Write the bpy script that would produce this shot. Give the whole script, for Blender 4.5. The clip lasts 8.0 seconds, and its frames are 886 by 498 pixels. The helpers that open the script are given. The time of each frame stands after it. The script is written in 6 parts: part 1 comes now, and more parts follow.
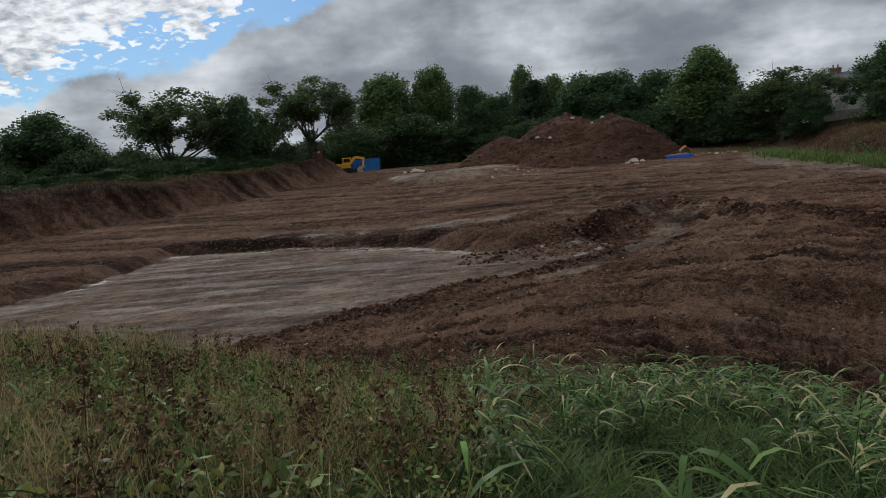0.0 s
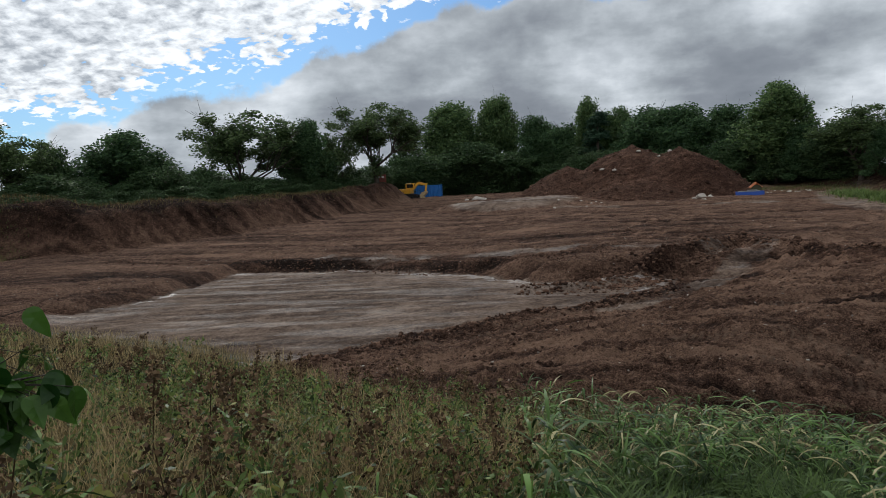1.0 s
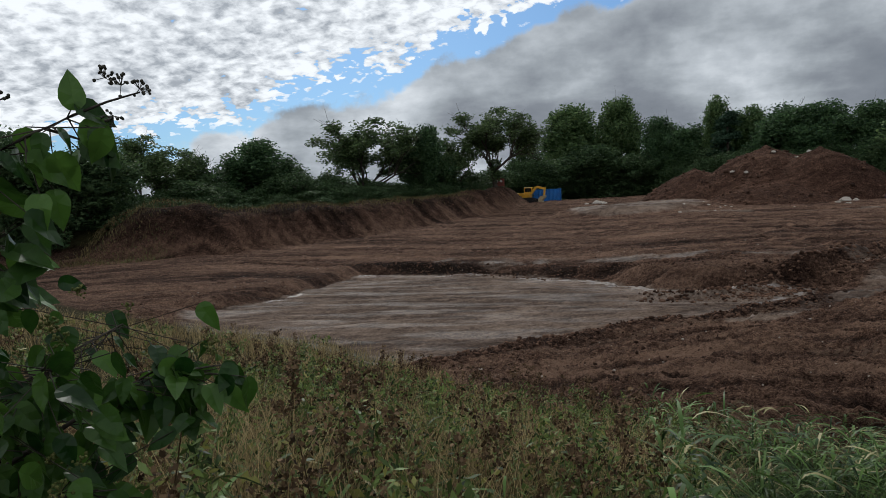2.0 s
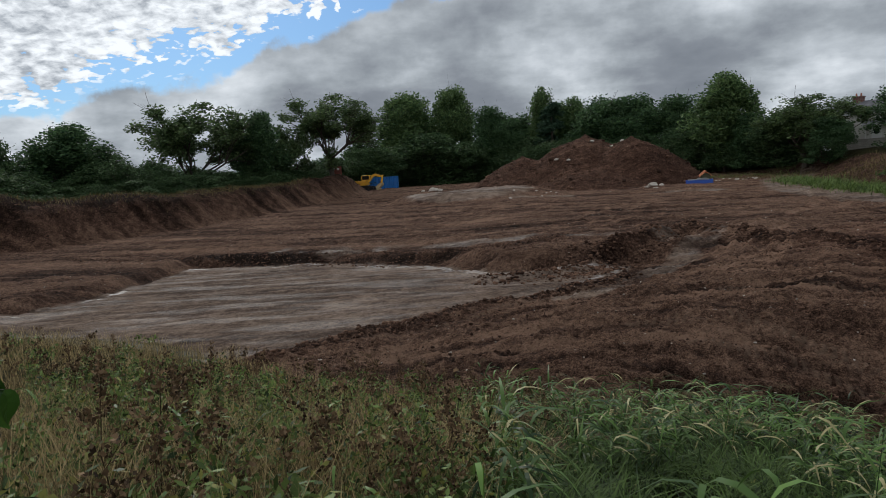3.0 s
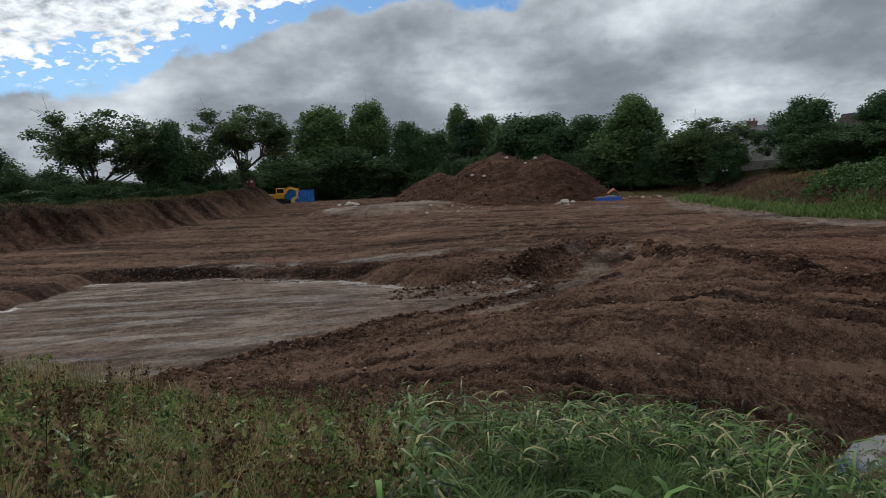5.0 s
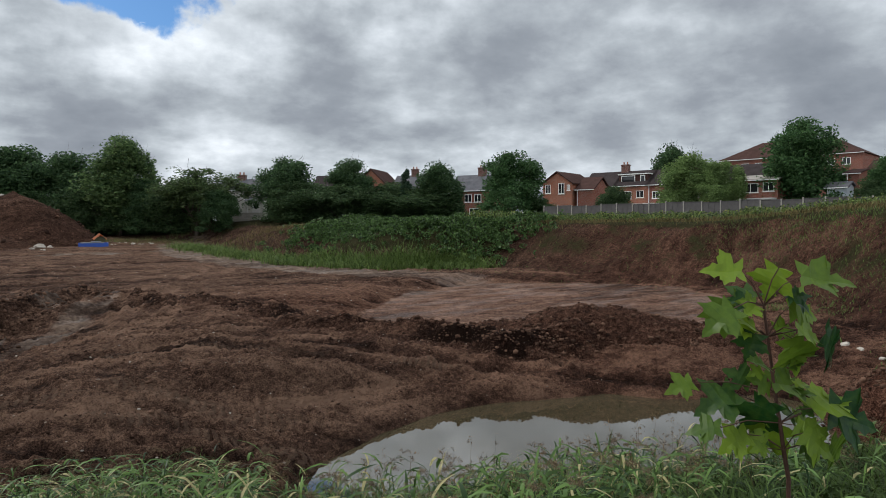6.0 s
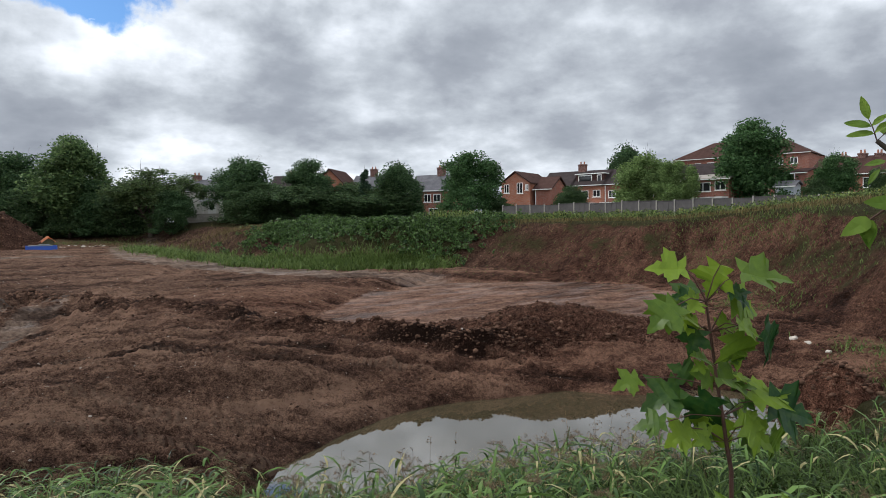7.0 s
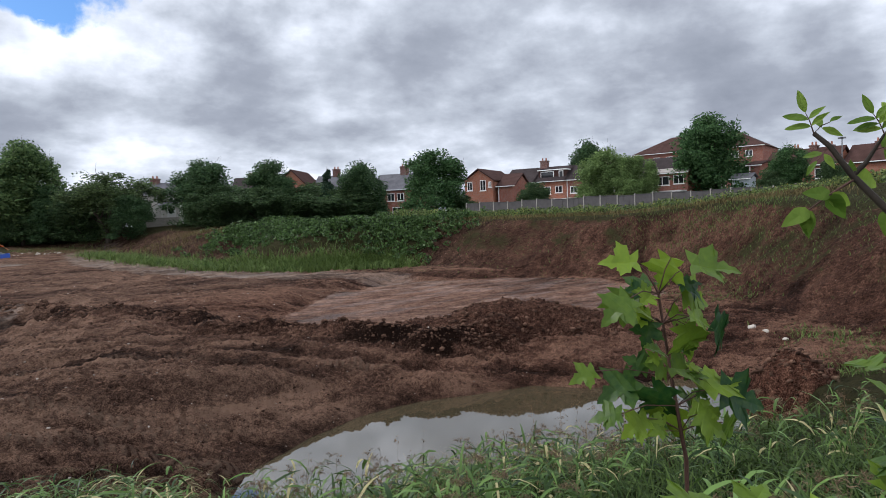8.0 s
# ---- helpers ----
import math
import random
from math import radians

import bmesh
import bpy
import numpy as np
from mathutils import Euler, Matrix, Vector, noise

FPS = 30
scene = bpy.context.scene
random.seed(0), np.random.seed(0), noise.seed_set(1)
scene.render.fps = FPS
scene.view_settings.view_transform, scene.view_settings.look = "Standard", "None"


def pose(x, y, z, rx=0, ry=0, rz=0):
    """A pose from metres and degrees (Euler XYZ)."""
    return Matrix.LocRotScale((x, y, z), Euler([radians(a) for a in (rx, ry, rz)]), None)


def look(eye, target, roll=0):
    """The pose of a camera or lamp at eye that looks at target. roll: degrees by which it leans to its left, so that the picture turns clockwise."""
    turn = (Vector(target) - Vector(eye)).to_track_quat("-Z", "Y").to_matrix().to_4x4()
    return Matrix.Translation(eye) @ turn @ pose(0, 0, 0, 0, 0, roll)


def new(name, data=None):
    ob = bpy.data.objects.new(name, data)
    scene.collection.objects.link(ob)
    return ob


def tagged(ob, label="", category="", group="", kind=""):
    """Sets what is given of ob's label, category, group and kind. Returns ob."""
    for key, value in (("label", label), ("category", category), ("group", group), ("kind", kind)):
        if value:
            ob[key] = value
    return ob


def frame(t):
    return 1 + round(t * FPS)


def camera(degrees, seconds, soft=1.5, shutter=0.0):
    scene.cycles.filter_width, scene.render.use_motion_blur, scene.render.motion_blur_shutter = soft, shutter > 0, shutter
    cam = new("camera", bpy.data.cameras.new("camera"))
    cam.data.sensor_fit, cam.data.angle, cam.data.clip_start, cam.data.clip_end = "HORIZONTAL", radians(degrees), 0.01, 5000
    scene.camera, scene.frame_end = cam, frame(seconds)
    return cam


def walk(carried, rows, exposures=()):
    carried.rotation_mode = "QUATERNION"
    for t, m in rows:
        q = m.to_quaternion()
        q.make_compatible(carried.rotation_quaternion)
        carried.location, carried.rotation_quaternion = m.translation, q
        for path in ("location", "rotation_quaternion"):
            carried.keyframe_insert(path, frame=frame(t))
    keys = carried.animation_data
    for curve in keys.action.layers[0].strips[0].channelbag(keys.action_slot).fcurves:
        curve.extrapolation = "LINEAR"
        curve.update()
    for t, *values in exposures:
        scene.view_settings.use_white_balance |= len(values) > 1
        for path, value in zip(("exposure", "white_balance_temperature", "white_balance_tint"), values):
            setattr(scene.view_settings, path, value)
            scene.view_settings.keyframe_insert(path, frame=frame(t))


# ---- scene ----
cam = camera(64.8, 8.0, soft=0.9)
PATH = [
    (0, pose(-0.000, 0.000, 5.500, 82.700, 5.000, 0.000)),
    (0.5, pose(0.012, -0.000, 5.500, 83.284, 2.987, -1.586)),
    (1, pose(-0.040, -0.002, 5.500, 85.303, 3.072, 5.070)),
    (1.2, pose(-0.077, -0.007, 5.500, 85.750, 2.576, 9.829)),
    (2.3, pose(-0.115, -0.015, 5.500, 86.077, 3.208, 14.802)),
    (2.5, pose(-0.102, -0.012, 5.500, 85.804, 3.670, 13.147)),
    (2.9, pose(-0.024, -0.001, 5.500, 85.032, 4.182, 3.097)),
    (3.0, pose(-0.012, -0.000, 5.500, 84.382, 3.679, 1.497)),
    (3.5, pose(-0.004, -0.000, 5.500, 84.186, 3.853, 0.560)),
    (4.0, pose(0.002, -0.000, 5.500, 84.179, 3.821, -0.244)),
    (4.2, pose(0.005, -0.000, 5.500, 84.197, 3.666, -0.583)),
    (5.3, pose(0.094, -0.010, 5.500, 85.421, 1.325, -12.084)),
    (5.4, pose(0.127, -0.018, 5.500, 85.384, 0.015, -16.329)),
    (5.5, pose(0.162, -0.030, 5.500, 86.757, 0.869, -21.137)),
    (5.8, pose(0.276, -0.095, 5.500, 87.796, 0.671, -37.903)),
    (6.0, pose(0.318, -0.132, 5.500, 87.905, 0.483, -44.959)),
    (6.5, pose(0.331, -0.145, 5.500, 88.404, 0.478, -47.401)),
    (7.0, pose(0.336, -0.150, 5.500, 87.862, 0.837, -48.269)),
    (7.5, pose(0.346, -0.163, 5.500, 87.721, 1.449, -50.345)),
    (8.0, pose(0.351, -0.168, 5.500, 87.662, 2.073, -51.196)),
]
walk(cam, PATH, [(0.0, -0.15, 6150, 8), (0.25, 0.1, 6150, 8), (0.5, 0.4, 6150, 8), (1.0, 0.05, 6100, 8), (2.5, -0.1, 6100, 8), (3.0, -0.06, 6100, 8), (3.5, 0.03, 6100, 8), (4.2, 0.0, 6100, 8),
                 (5.5, 0.0, 6050, 7), (6.0, 0.35, 6150, 8), (6.5, 0.6, 6300, 8), (7.0, 0.62, 6150, 10), (8.0, 0.65, 5950, 13)])

# ---- world, sun ----
world = bpy.data.worlds.new("sky")
scene.world = world
world.use_nodes = True
SUN_AZ, SUN_EL = radians(24), radians(40)      # to the left of straight ahead, behind the bright broken cloud


def build_sky():
    nt = world.node_tree
    nt.nodes.clear()
    N = nt.nodes.new
    link = nt.links.new
    out, bg = N("ShaderNodeOutputWorld"), N("ShaderNodeBackground")
    link(bg.outputs[0], out.inputs[0])
    tc = N("ShaderNodeTexCoord")
    way = tc.outputs["Generated"]
    sky = N("ShaderNodeTexSky")
    sky.sky_type, sky.sun_disc = "NISHITA", False
    sky.sun_elevation, sky.sun_rotation = SUN_EL, -SUN_AZ

    def m(op, a, b=None, c=None, clamp=False):
        n = N("ShaderNodeMath")
        n.operation, n.use_clamp = op, clamp
        for i, v in enumerate((a, b, c)):
            if v is None:
                continue
            if isinstance(v, (int, float)):
                n.inputs[i].default_value = v
            else:
                link(v, n.inputs[i])
        return n.outputs[0]

    def vm(op, a, b):
        n = N("ShaderNodeVectorMath")
        n.operation = op
        for i, v in enumerate((a, b)):
            if isinstance(v, tuple):
                n.inputs[i].default_value = v
            else:
                link(v, n.inputs[i])
        return n

    def ns(vec, scale, detail=6, rough=0.55, dist=0.0):
        n = N("ShaderNodeTexNoise")
        n.inputs["Scale"].default_value, n.inputs["Detail"].default_value = scale, detail
        n.inputs["Roughness"].default_value, n.inputs["Distortion"].default_value = rough, dist
        link(vec, n.inputs["Vector"])
        return n.outputs["Fac"]

    def smooth(v, lo, hi):
        n = N("ShaderNodeMapRange")
        n.interpolation_type = "SMOOTHSTEP"
        link(v, n.inputs[0])
        n.inputs[1].default_value, n.inputs[2].default_value = lo, hi
        return n.outputs[0]

    def mix(f, a, b):
        n = N("ShaderNodeMix")
        n.data_type = "RGBA"
        link(f, n.inputs[0])
        for i, v in ((6, a), (7, b)):
            if isinstance(v, tuple):
                n.inputs[i].default_value = (*v, 1)
            else:
                link(v, n.inputs[i])
        return n.outputs[2]

    sep = N("ShaderNodeSeparateXYZ")
    link(way, sep.inputs[0])
    up = sep.outputs[2]
    # a flat layer of cloud overhead, seen in perspective
    inv = m("DIVIDE", 1.0, m("ADD", m("MAXIMUM", up, 0.0), 0.32))
    flat = N("ShaderNodeVectorMath")
    flat.operation = "SCALE"
    link(way, flat.inputs[0])
    link(inv, flat.inputs[3])
    layer = flat.outputs[0]
    big = ns(layer, 1.9, 5, 0.5)
    mid = ns(layer, 2.3, 10, 0.54, 0.0)
    sunward = ns(vm("ADD", layer, (-0.040, 0.045, 0.075)).outputs[0], 2.3, 10, 0.54, 0.0)
    fine = ns(layer, 24.0, 5, 0.55, 0.2)
    lumps = ns(way, 5.5, 10, 0.55, 0.0)
    # the blue band between the heavy cloud and the broken cloud
    side = vm("DOT_PRODUCT", way, (-0.148, -0.227, 0.963)).outputs["Value"]
    side = m("ADD", side, m("MULTIPLY", m("SUBTRACT", lumps, 0.5), 0.22))
    side = m("ADD", side, m("MULTIPLY", m("SUBTRACT", big, 0.5), 0.06))
    side = m("SUBTRACT", side, m("MULTIPLY", smooth(sep.outputs[0], 0.35, 0.85), 0.24))
    heavy = smooth(side, 0.004, -0.012)
    # broken small cloud above the band
    cells = N("ShaderNodeTexVoronoi")
    cells.feature = "SMOOTH_F1"
    cells.inputs["Scale"].default_value = 20.0
    cells.inputs["Smoothness"].default_value = 0.6
    jitter = N("ShaderNodeTexNoise")
    jitter.inputs["Scale"].default_value, jitter.inputs["Detail"].default_value = 5.0, 4
    link(layer, jitter.inputs["Vector"])
    sc = N("ShaderNodeVectorMath")
    sc.operation = "SCALE"
    link(jitter.outputs["Color"], sc.inputs[0])
    sc.inputs[3].default_value = 0.35
    wob = vm("ADD", layer, sc.outputs[0])
    link(wob.outputs[0], cells.inputs["Vector"])
    puff = m("SUBTRACT", m("ADD", fine, m("MULTIPLY", m("SUBTRACT", 0.5, cells.outputs["Distance"]), 0.5)), 0.0)
    cover = m("ADD", puff, m("MULTIPLY", smooth(side, 0.0, 0.09), 0.5))
    west = smooth(sep.outputs[0], 0.05, -0.42)
    cover = m("ADD", cover, m("MULTIPLY", west, 0.10))
    broken = m("MULTIPLY", smooth(cover, 0.71, 0.80), smooth(side, -0.01, 0.03))
    # brightness of the cloud
    shade = m("ADD", m("MULTIPLY", mid, 0.62), m("MULTIPLY", lumps, 0.38))
    shade = m("ADD", shade, m("MULTIPLY", smooth(side, -0.16, 0.0), 0.10))
    # sides turned to the sun are lit, the bases are dark; a pale belt lies low in the east
    shade = m("ADD", shade, m("MULTIPLY", m("SUBTRACT", sunward, mid), 0.75))
    east = smooth(sep.outputs[0], 0.2, 0.7)
    belt = m("MULTIPLY", smooth(up, 0.02, 0.06), smooth(up, 0.15, 0.09))
    base = m("MULTIPLY", smooth(up, 0.10, 0.16), smooth(up, 0.34, 0.20))
    shade = m("ADD", shade, m("MULTIPLY", east, m("SUBTRACT", m("ADD", 0.022, m("MULTIPLY", belt, 0.07)), m("MULTIPLY", base, 0.035))))
    shade = m("ADD", shade, m("MULTIPLY", smooth(up, 0.20, 0.03), 0.03))
    grey = N("ShaderNodeValToRGB")
    link(shade, grey.inputs[0])
    e = grey.color_ramp.elements
    e[0].position, e[0].color = 0.36, (0.20, 0.215, 0.24, 1)
    e[1].position, e[1].color = 0.74, (0.86, 0.87, 0.88, 1)
    for p, c in ((0.47, (0.265, 0.28, 0.305, 1)), (0.55, (0.38, 0.40, 0.42, 1)), (0.63, (0.55, 0.57, 0.59, 1))):
        k = e.new(p)
        k.color = c
    white = N("ShaderNodeValToRGB")
    link(m("ADD", m("MULTIPLY", fine, 0.6), m("MULTIPLY", mid, 0.4)), white.inputs[0])
    e = white.color_ramp.elements
    e[0].position, e[0].color = 0.38, (0.42, 0.44, 0.47, 1)
    e[1].position, e[1].color = 0.56, (1.05, 1.05, 1.05, 1)
    dim = N("ShaderNodeVectorMath")
    dim.operation = "SCALE"
    link(sky.outputs[0], dim.inputs[0])
    dim.inputs[3].default_value = 0.085
    tint = vm("MULTIPLY", dim.outputs[0], (0.50, 0.74, 1.0)).outputs[0]
    colour = mix(broken, tint, white.outputs[0])
    colour = mix(heavy, colour, grey.outputs[0])
    link(colour, bg.inputs["Color"])
    bg.inputs["Strength"].default_value = 1.0


build_sky()
lamp = new("sun", bpy.data.lights.new("sun", "SUN"))
lamp.data.energy, lamp.data.angle, lamp.data.color = 1.5, radians(12), (1.0, 0.93, 0.84)
lamp.matrix_world = look((0, 0, 60), (60 * math.sin(SUN_AZ) * math.cos(SUN_EL), -60 * math.cos(SUN_AZ) * math.cos(SUN_EL), 60 - 60 * math.sin(SUN_EL)))

# ---- materials ----


class Mat:
    """A small writer of node materials."""

    def __init__(self, name, rough=0.8, spec=0.3, metal=0.0):
        self.m = bpy.data.materials.new(name)
        self.m.use_nodes = True
        self.nt = self.m.node_tree
        self.b = self.nt.nodes["Principled BSDF"]
        self.b.inputs["Roughness"].default_value = rough
        self.b.inputs["Specular IOR Level"].default_value = spec
        self.b.inputs["Metallic"].default_value = metal
        self.geo = None

    def n(self, kind, **values):
        k = self.nt.nodes.new(kind)
        for key, v in values.items():
            k.inputs[key.replace("_", " ")].default_value = v
        return k

    def link(self, a, b):
        self.nt.links.new(a, b)

    def place(self):
        if not self.geo:
            self.geo = self.nt.nodes.new("ShaderNodeNewGeometry")
        return self.geo.outputs["Position"]

    def local(self):
        return self.nt.nodes.new("ShaderNodeTexCoord").outputs["Object"]

    def noise(self, scale, detail=5, rough=0.55, vec=None, stretch=None, dist=0.0):
        k = self.n("ShaderNodeTexNoise", Scale=scale, Detail=detail, Roughness=rough, Distortion=dist)
        vec = vec or self.place()
        if stretch:
            mp = self.n("ShaderNodeMapping")
            mp.inputs["Scale"].default_value = stretch[0]
            mp.inputs["Rotation"].default_value = (0, 0, radians(stretch[1]))
            self.link(vec, mp.inputs[0])
            vec = mp.outputs[0]
        self.link(vec, k.inputs["Vector"])
        return k.outputs["Fac"]

    def ramp(self, fac, *stops):
        k = self.n("ShaderNodeValToRGB")
        self.link(fac, k.inputs[0])
        e = k.color_ramp.elements
        for i, (p, c) in enumerate(stops):
            el = e[i] if i < 2 else e.new(p)
            el.position = p
            el.color = (*c, 1) if isinstance(c, tuple) else (c, c, c, 1)
        return k.outputs[0]

    def mix(self, fac, a, b, blend="MIX"):
        k = self.n("ShaderNodeMix")
        k.data_type, k.blend_type = "RGBA", blend
        for i, v in ((0, fac), (6, a), (7, b)):
            if isinstance(v, (int, float)):
                k.inputs[i].default_value = v
            elif isinstance(v, tuple):
                k.inputs[i].default_value = (*v, 1)
            else:
                self.link(v, k.inputs[i])
        return k.outputs[2]

    def math(self, op, a, b=0.0, clamp=False):
        k = self.n("ShaderNodeMath")
        k.operation, k.use_clamp = op, clamp
        for i, v in enumerate((a, b)):
            if isinstance(v, (int, float)):
                k.inputs[i].default_value = v
            else:
                self.link(v, k.inputs[i])
        return k.outputs[0]

    def attr(self, name):
        k = self.nt.nodes.new("ShaderNodeAttribute")
        k.attribute_name = name
        return k.outputs["Fac"]

    def rand(self):
        return self.nt.nodes.new("ShaderNodeObjectInfo").outputs["Random"]

    def island(self):
        if not self.geo:
            self.place()
        return self.geo.outputs["Random Per Island"]

    def colour(self, c):
        if isinstance(c, tuple):
            self.b.inputs["Base Color"].default_value = (*c, 1)
        else:
            self.link(c, self.b.inputs["Base Color"])
        return self

    def roughness(self, r):
        self.link(r, self.b.inputs["Roughness"])
        return self

    def bump(self, height, strength=0.5, distance=0.05):
        k = self.n("ShaderNodeBump", Strength=strength, Distance=distance)
        self.link(height, k.inputs["Height"])
        self.link(k.outputs[0], self.b.inputs["Normal"])
        return self


def simple(name, c, rough=0.7, spec=0.3, metal=0.0, var=0.25, scale=3.0, bump=0.0):
    """A painted or natural surface: one colour with grain and broad stains."""
    a = Mat(name, rough, spec, metal)
    v = a.mix(0.5, a.noise(scale, 6), a.noise(scale * 9, 4))
    a.colour(a.ramp(v, (0.3, tuple(x * (1 - var) for x in c)), (0.7, tuple(min(1, x * (1 + var)) for x in c))))
    if bump:
        a.bump(a.noise(scale * 9, 4), bump, 0.02)
    return a.m


def leaf_mat(name, lo, hi, rough=0.55, through_light=0.35, spec=0.2, single=False, odd=None):
    a = Mat(name, rough, spec * 0.45)
    pick = a.rand() if single else a.island()
    v = a.math("ADD", a.math("MULTIPLY", pick, 0.7), a.math("MULTIPLY", a.noise(60 if single else 0.8, 3), 0.3))
    c = a.ramp(v, (0.15, lo), (0.85, hi))
    if odd:
        c = a.mix(a.math("GREATER_THAN", pick, 0.9), c, odd)
    a.colour(c)
    t = a.n("ShaderNodeBsdfTranslucent")
    a.link(c, t.inputs[0])
    mx = a.n("ShaderNodeMixShader", Fac=through_light)
    a.link(a.b.outputs[0], mx.inputs[1])
    a.link(t.outputs[0], mx.inputs[2])
    a.link(mx.outputs[0], a.nt.nodes["Material Output"].inputs[0])
    return a.m


def soil_mat():
    a = Mat("bare_soil", 0.9, 0.04)
    big, mid, fine, grit = a.noise(0.12, 5), a.noise(1.3, 8, 0.66), a.noise(6.0, 8, 0.70), a.noise(24.0, 5, 0.7)
    streak = a.noise(0.5, 7, 0.65, stretch=((0.22, 2.4, 1), -12))
    rut = a.attr("rut")
    crumb = a.n("ShaderNodeTexVoronoi", Scale=5.0)
    a.link(a.place(), crumb.inputs["Vector"])
    v = a.math("ADD", a.math("ADD", a.math("MULTIPLY", big, 0.10), a.math("MULTIPLY", mid, 0.18)), a.math("ADD", a.math("MULTIPLY", fine, 0.28), a.math("MULTIPLY", streak, 0.14)))
    v = a.math("ADD", v, a.math("MULTIPLY", grit, 0.30))
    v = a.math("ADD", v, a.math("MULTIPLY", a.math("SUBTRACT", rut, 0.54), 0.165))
    # crumbled soil is moist and dark, rolled soil dry and pale; rut adds painted relief shade
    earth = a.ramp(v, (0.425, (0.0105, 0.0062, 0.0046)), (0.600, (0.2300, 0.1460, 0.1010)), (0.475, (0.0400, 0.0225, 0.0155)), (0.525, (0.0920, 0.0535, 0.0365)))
    # small pale stones
    vor = a.n("ShaderNodeTexVoronoi", Scale=2.6)
    a.link(a.place(), vor.inputs["Vector"])
    dot = a.ramp(vor.outputs["Distance"], (0.05, 1.0), (0.085, 0.0))
    pick = a.n("ShaderNodeSeparateColor")
    a.link(vor.outputs["Color"], pick.inputs[0])
    dot = a.math("MULTIPLY", dot, a.math("GREATER_THAN", pick.outputs[0], 0.45))
    earth = a.mix(dot, earth, (0.40, 0.34, 0.28))
    # greyer marl where it has been scraped
    streak2 = a.noise(0.35, 7, 0.62, stretch=((0.16, 2.4, 1), 18))
    mud = a.ramp(a.math("ADD", a.math("ADD", a.math("MULTIPLY", streak2, 0.22), a.math("MULTIPLY", mid, 0.30)), a.math("ADD", a.math("MULTIPLY", fine, 0.30), a.math("MULTIPLY", rut, 0.18))), (0.40, (0.0240, 0.0158, 0.0115)), (0.62, (0.1850, 0.1400, 0.1080)), (0.5, (0.0720, 0.0515, 0.0390)))
    g = a.math("ADD", a.attr("grey"), a.math("MULTIPLY", a.math("SUBTRACT", mid, 0.5), 0.6), clamp=True)
    g = a.ramp(g, (0.35, 0.0), (0.6, 1.0))
    c = a.mix(g, earth, mud)
    red = a.attr("red")
    c = a.mix(red, c, a.ramp(v, (0.425, (0.0160, 0.0072, 0.0048)), (0.600, (0.2700, 0.1450, 0.0960)), (0.5, (0.0860, 0.0390, 0.0255))))
    # turf coloured dark, painting in the shaded gaps between the blades
    turf = a.ramp(a.mix(0.5, fine, mid), (0.3, (0.012, 0.012, 0.005)), (0.7, (0.060, 0.056, 0.024)))
    gr = a.ramp(a.math("ADD", a.attr("grass"), a.math("MULTIPLY", a.math("SUBTRACT", mid, 0.5), 0.9)), (0.4, 0.0), (0.6, 1.0))
    c = a.mix(gr, c, turf)
    # prints of crawler tracks: slanting bars across each belt
    along, across, tread = a.attr("along"), a.attr("across"), a.attr("tread")
    bar = a.math("FRACT", a.math("ADD", a.math("MULTIPLY", along, 4.6), a.math("MULTIPLY", across, 1.9)))
    bar = a.math("MULTIPLY", a.ramp(bar, (0.30, 0.0), (0.55, 1.0), (0.92, 1.0), (1.0, 0.0)), tread)
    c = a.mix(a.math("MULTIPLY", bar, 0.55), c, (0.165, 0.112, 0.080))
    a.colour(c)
    film = a.ramp(a.math("ADD", a.attr("wet"), a.math("MULTIPLY", a.math("SUBTRACT", a.noise(0.9, 6, 0.62, stretch=((0.4, 1.3, 1), 18)), 0.5), 1.5)), (0.50, 0.0), (0.62, 1.0))
    damp = a.math("MULTIPLY", a.ramp(a.noise(0.45, 5, 0.6, stretch=((0.35, 1.5, 1), 18)), (0.46, 0.0), (0.60, 1.0)), g)
    r = a.math("SUBTRACT", a.math("SUBTRACT", 0.92, a.math("MULTIPLY", damp, 0.30)), a.math("MULTIPLY", film, 0.40), clamp=True)
    a.roughness(a.math("MAXIMUM", r, 0.14))
    a.link(a.math("ADD", 0.04, a.math("ADD", a.math("MULTIPLY", damp, 0.15), a.math("MULTIPLY", film, 0.5))), a.b.inputs["Specular IOR Level"])
    h = a.math("ADD", a.math("MULTIPLY", fine, 0.6), a.math("MULTIPLY", mid, 1.0))
    h = a.math("ADD", h, a.math("MULTIPLY", grit, 0.30))
    h = a.math("SUBTRACT", h, a.math("MULTIPLY", crumb.outputs["Distance"], 0.45))
    h = a.math("MULTIPLY", h, a.math("SUBTRACT", 1.0, a.math("MULTIPLY", a.math("MAXIMUM", film, a.math("MULTIPLY", g, 0.75)), 0.95)))
    h = a.math("ADD", h, a.math("MULTIPLY", bar, 0.22))
    a.bump(h, 1.0, 0.34)
    return a.m


SOIL = soil_mat()


def water_mat():
    a = Mat("pond_water", 0.025, 0.5)
    a.colour(a.ramp(a.noise(0.4, 4), (0.3, (0.040, 0.034, 0.019)), (0.7, (0.060, 0.049, 0.028))))
    a.b.inputs["IOR"].default_value = 2.1
    a.bump(a.noise(1.6, 3, 0.5), 0.02, 0.01)
    return a.m


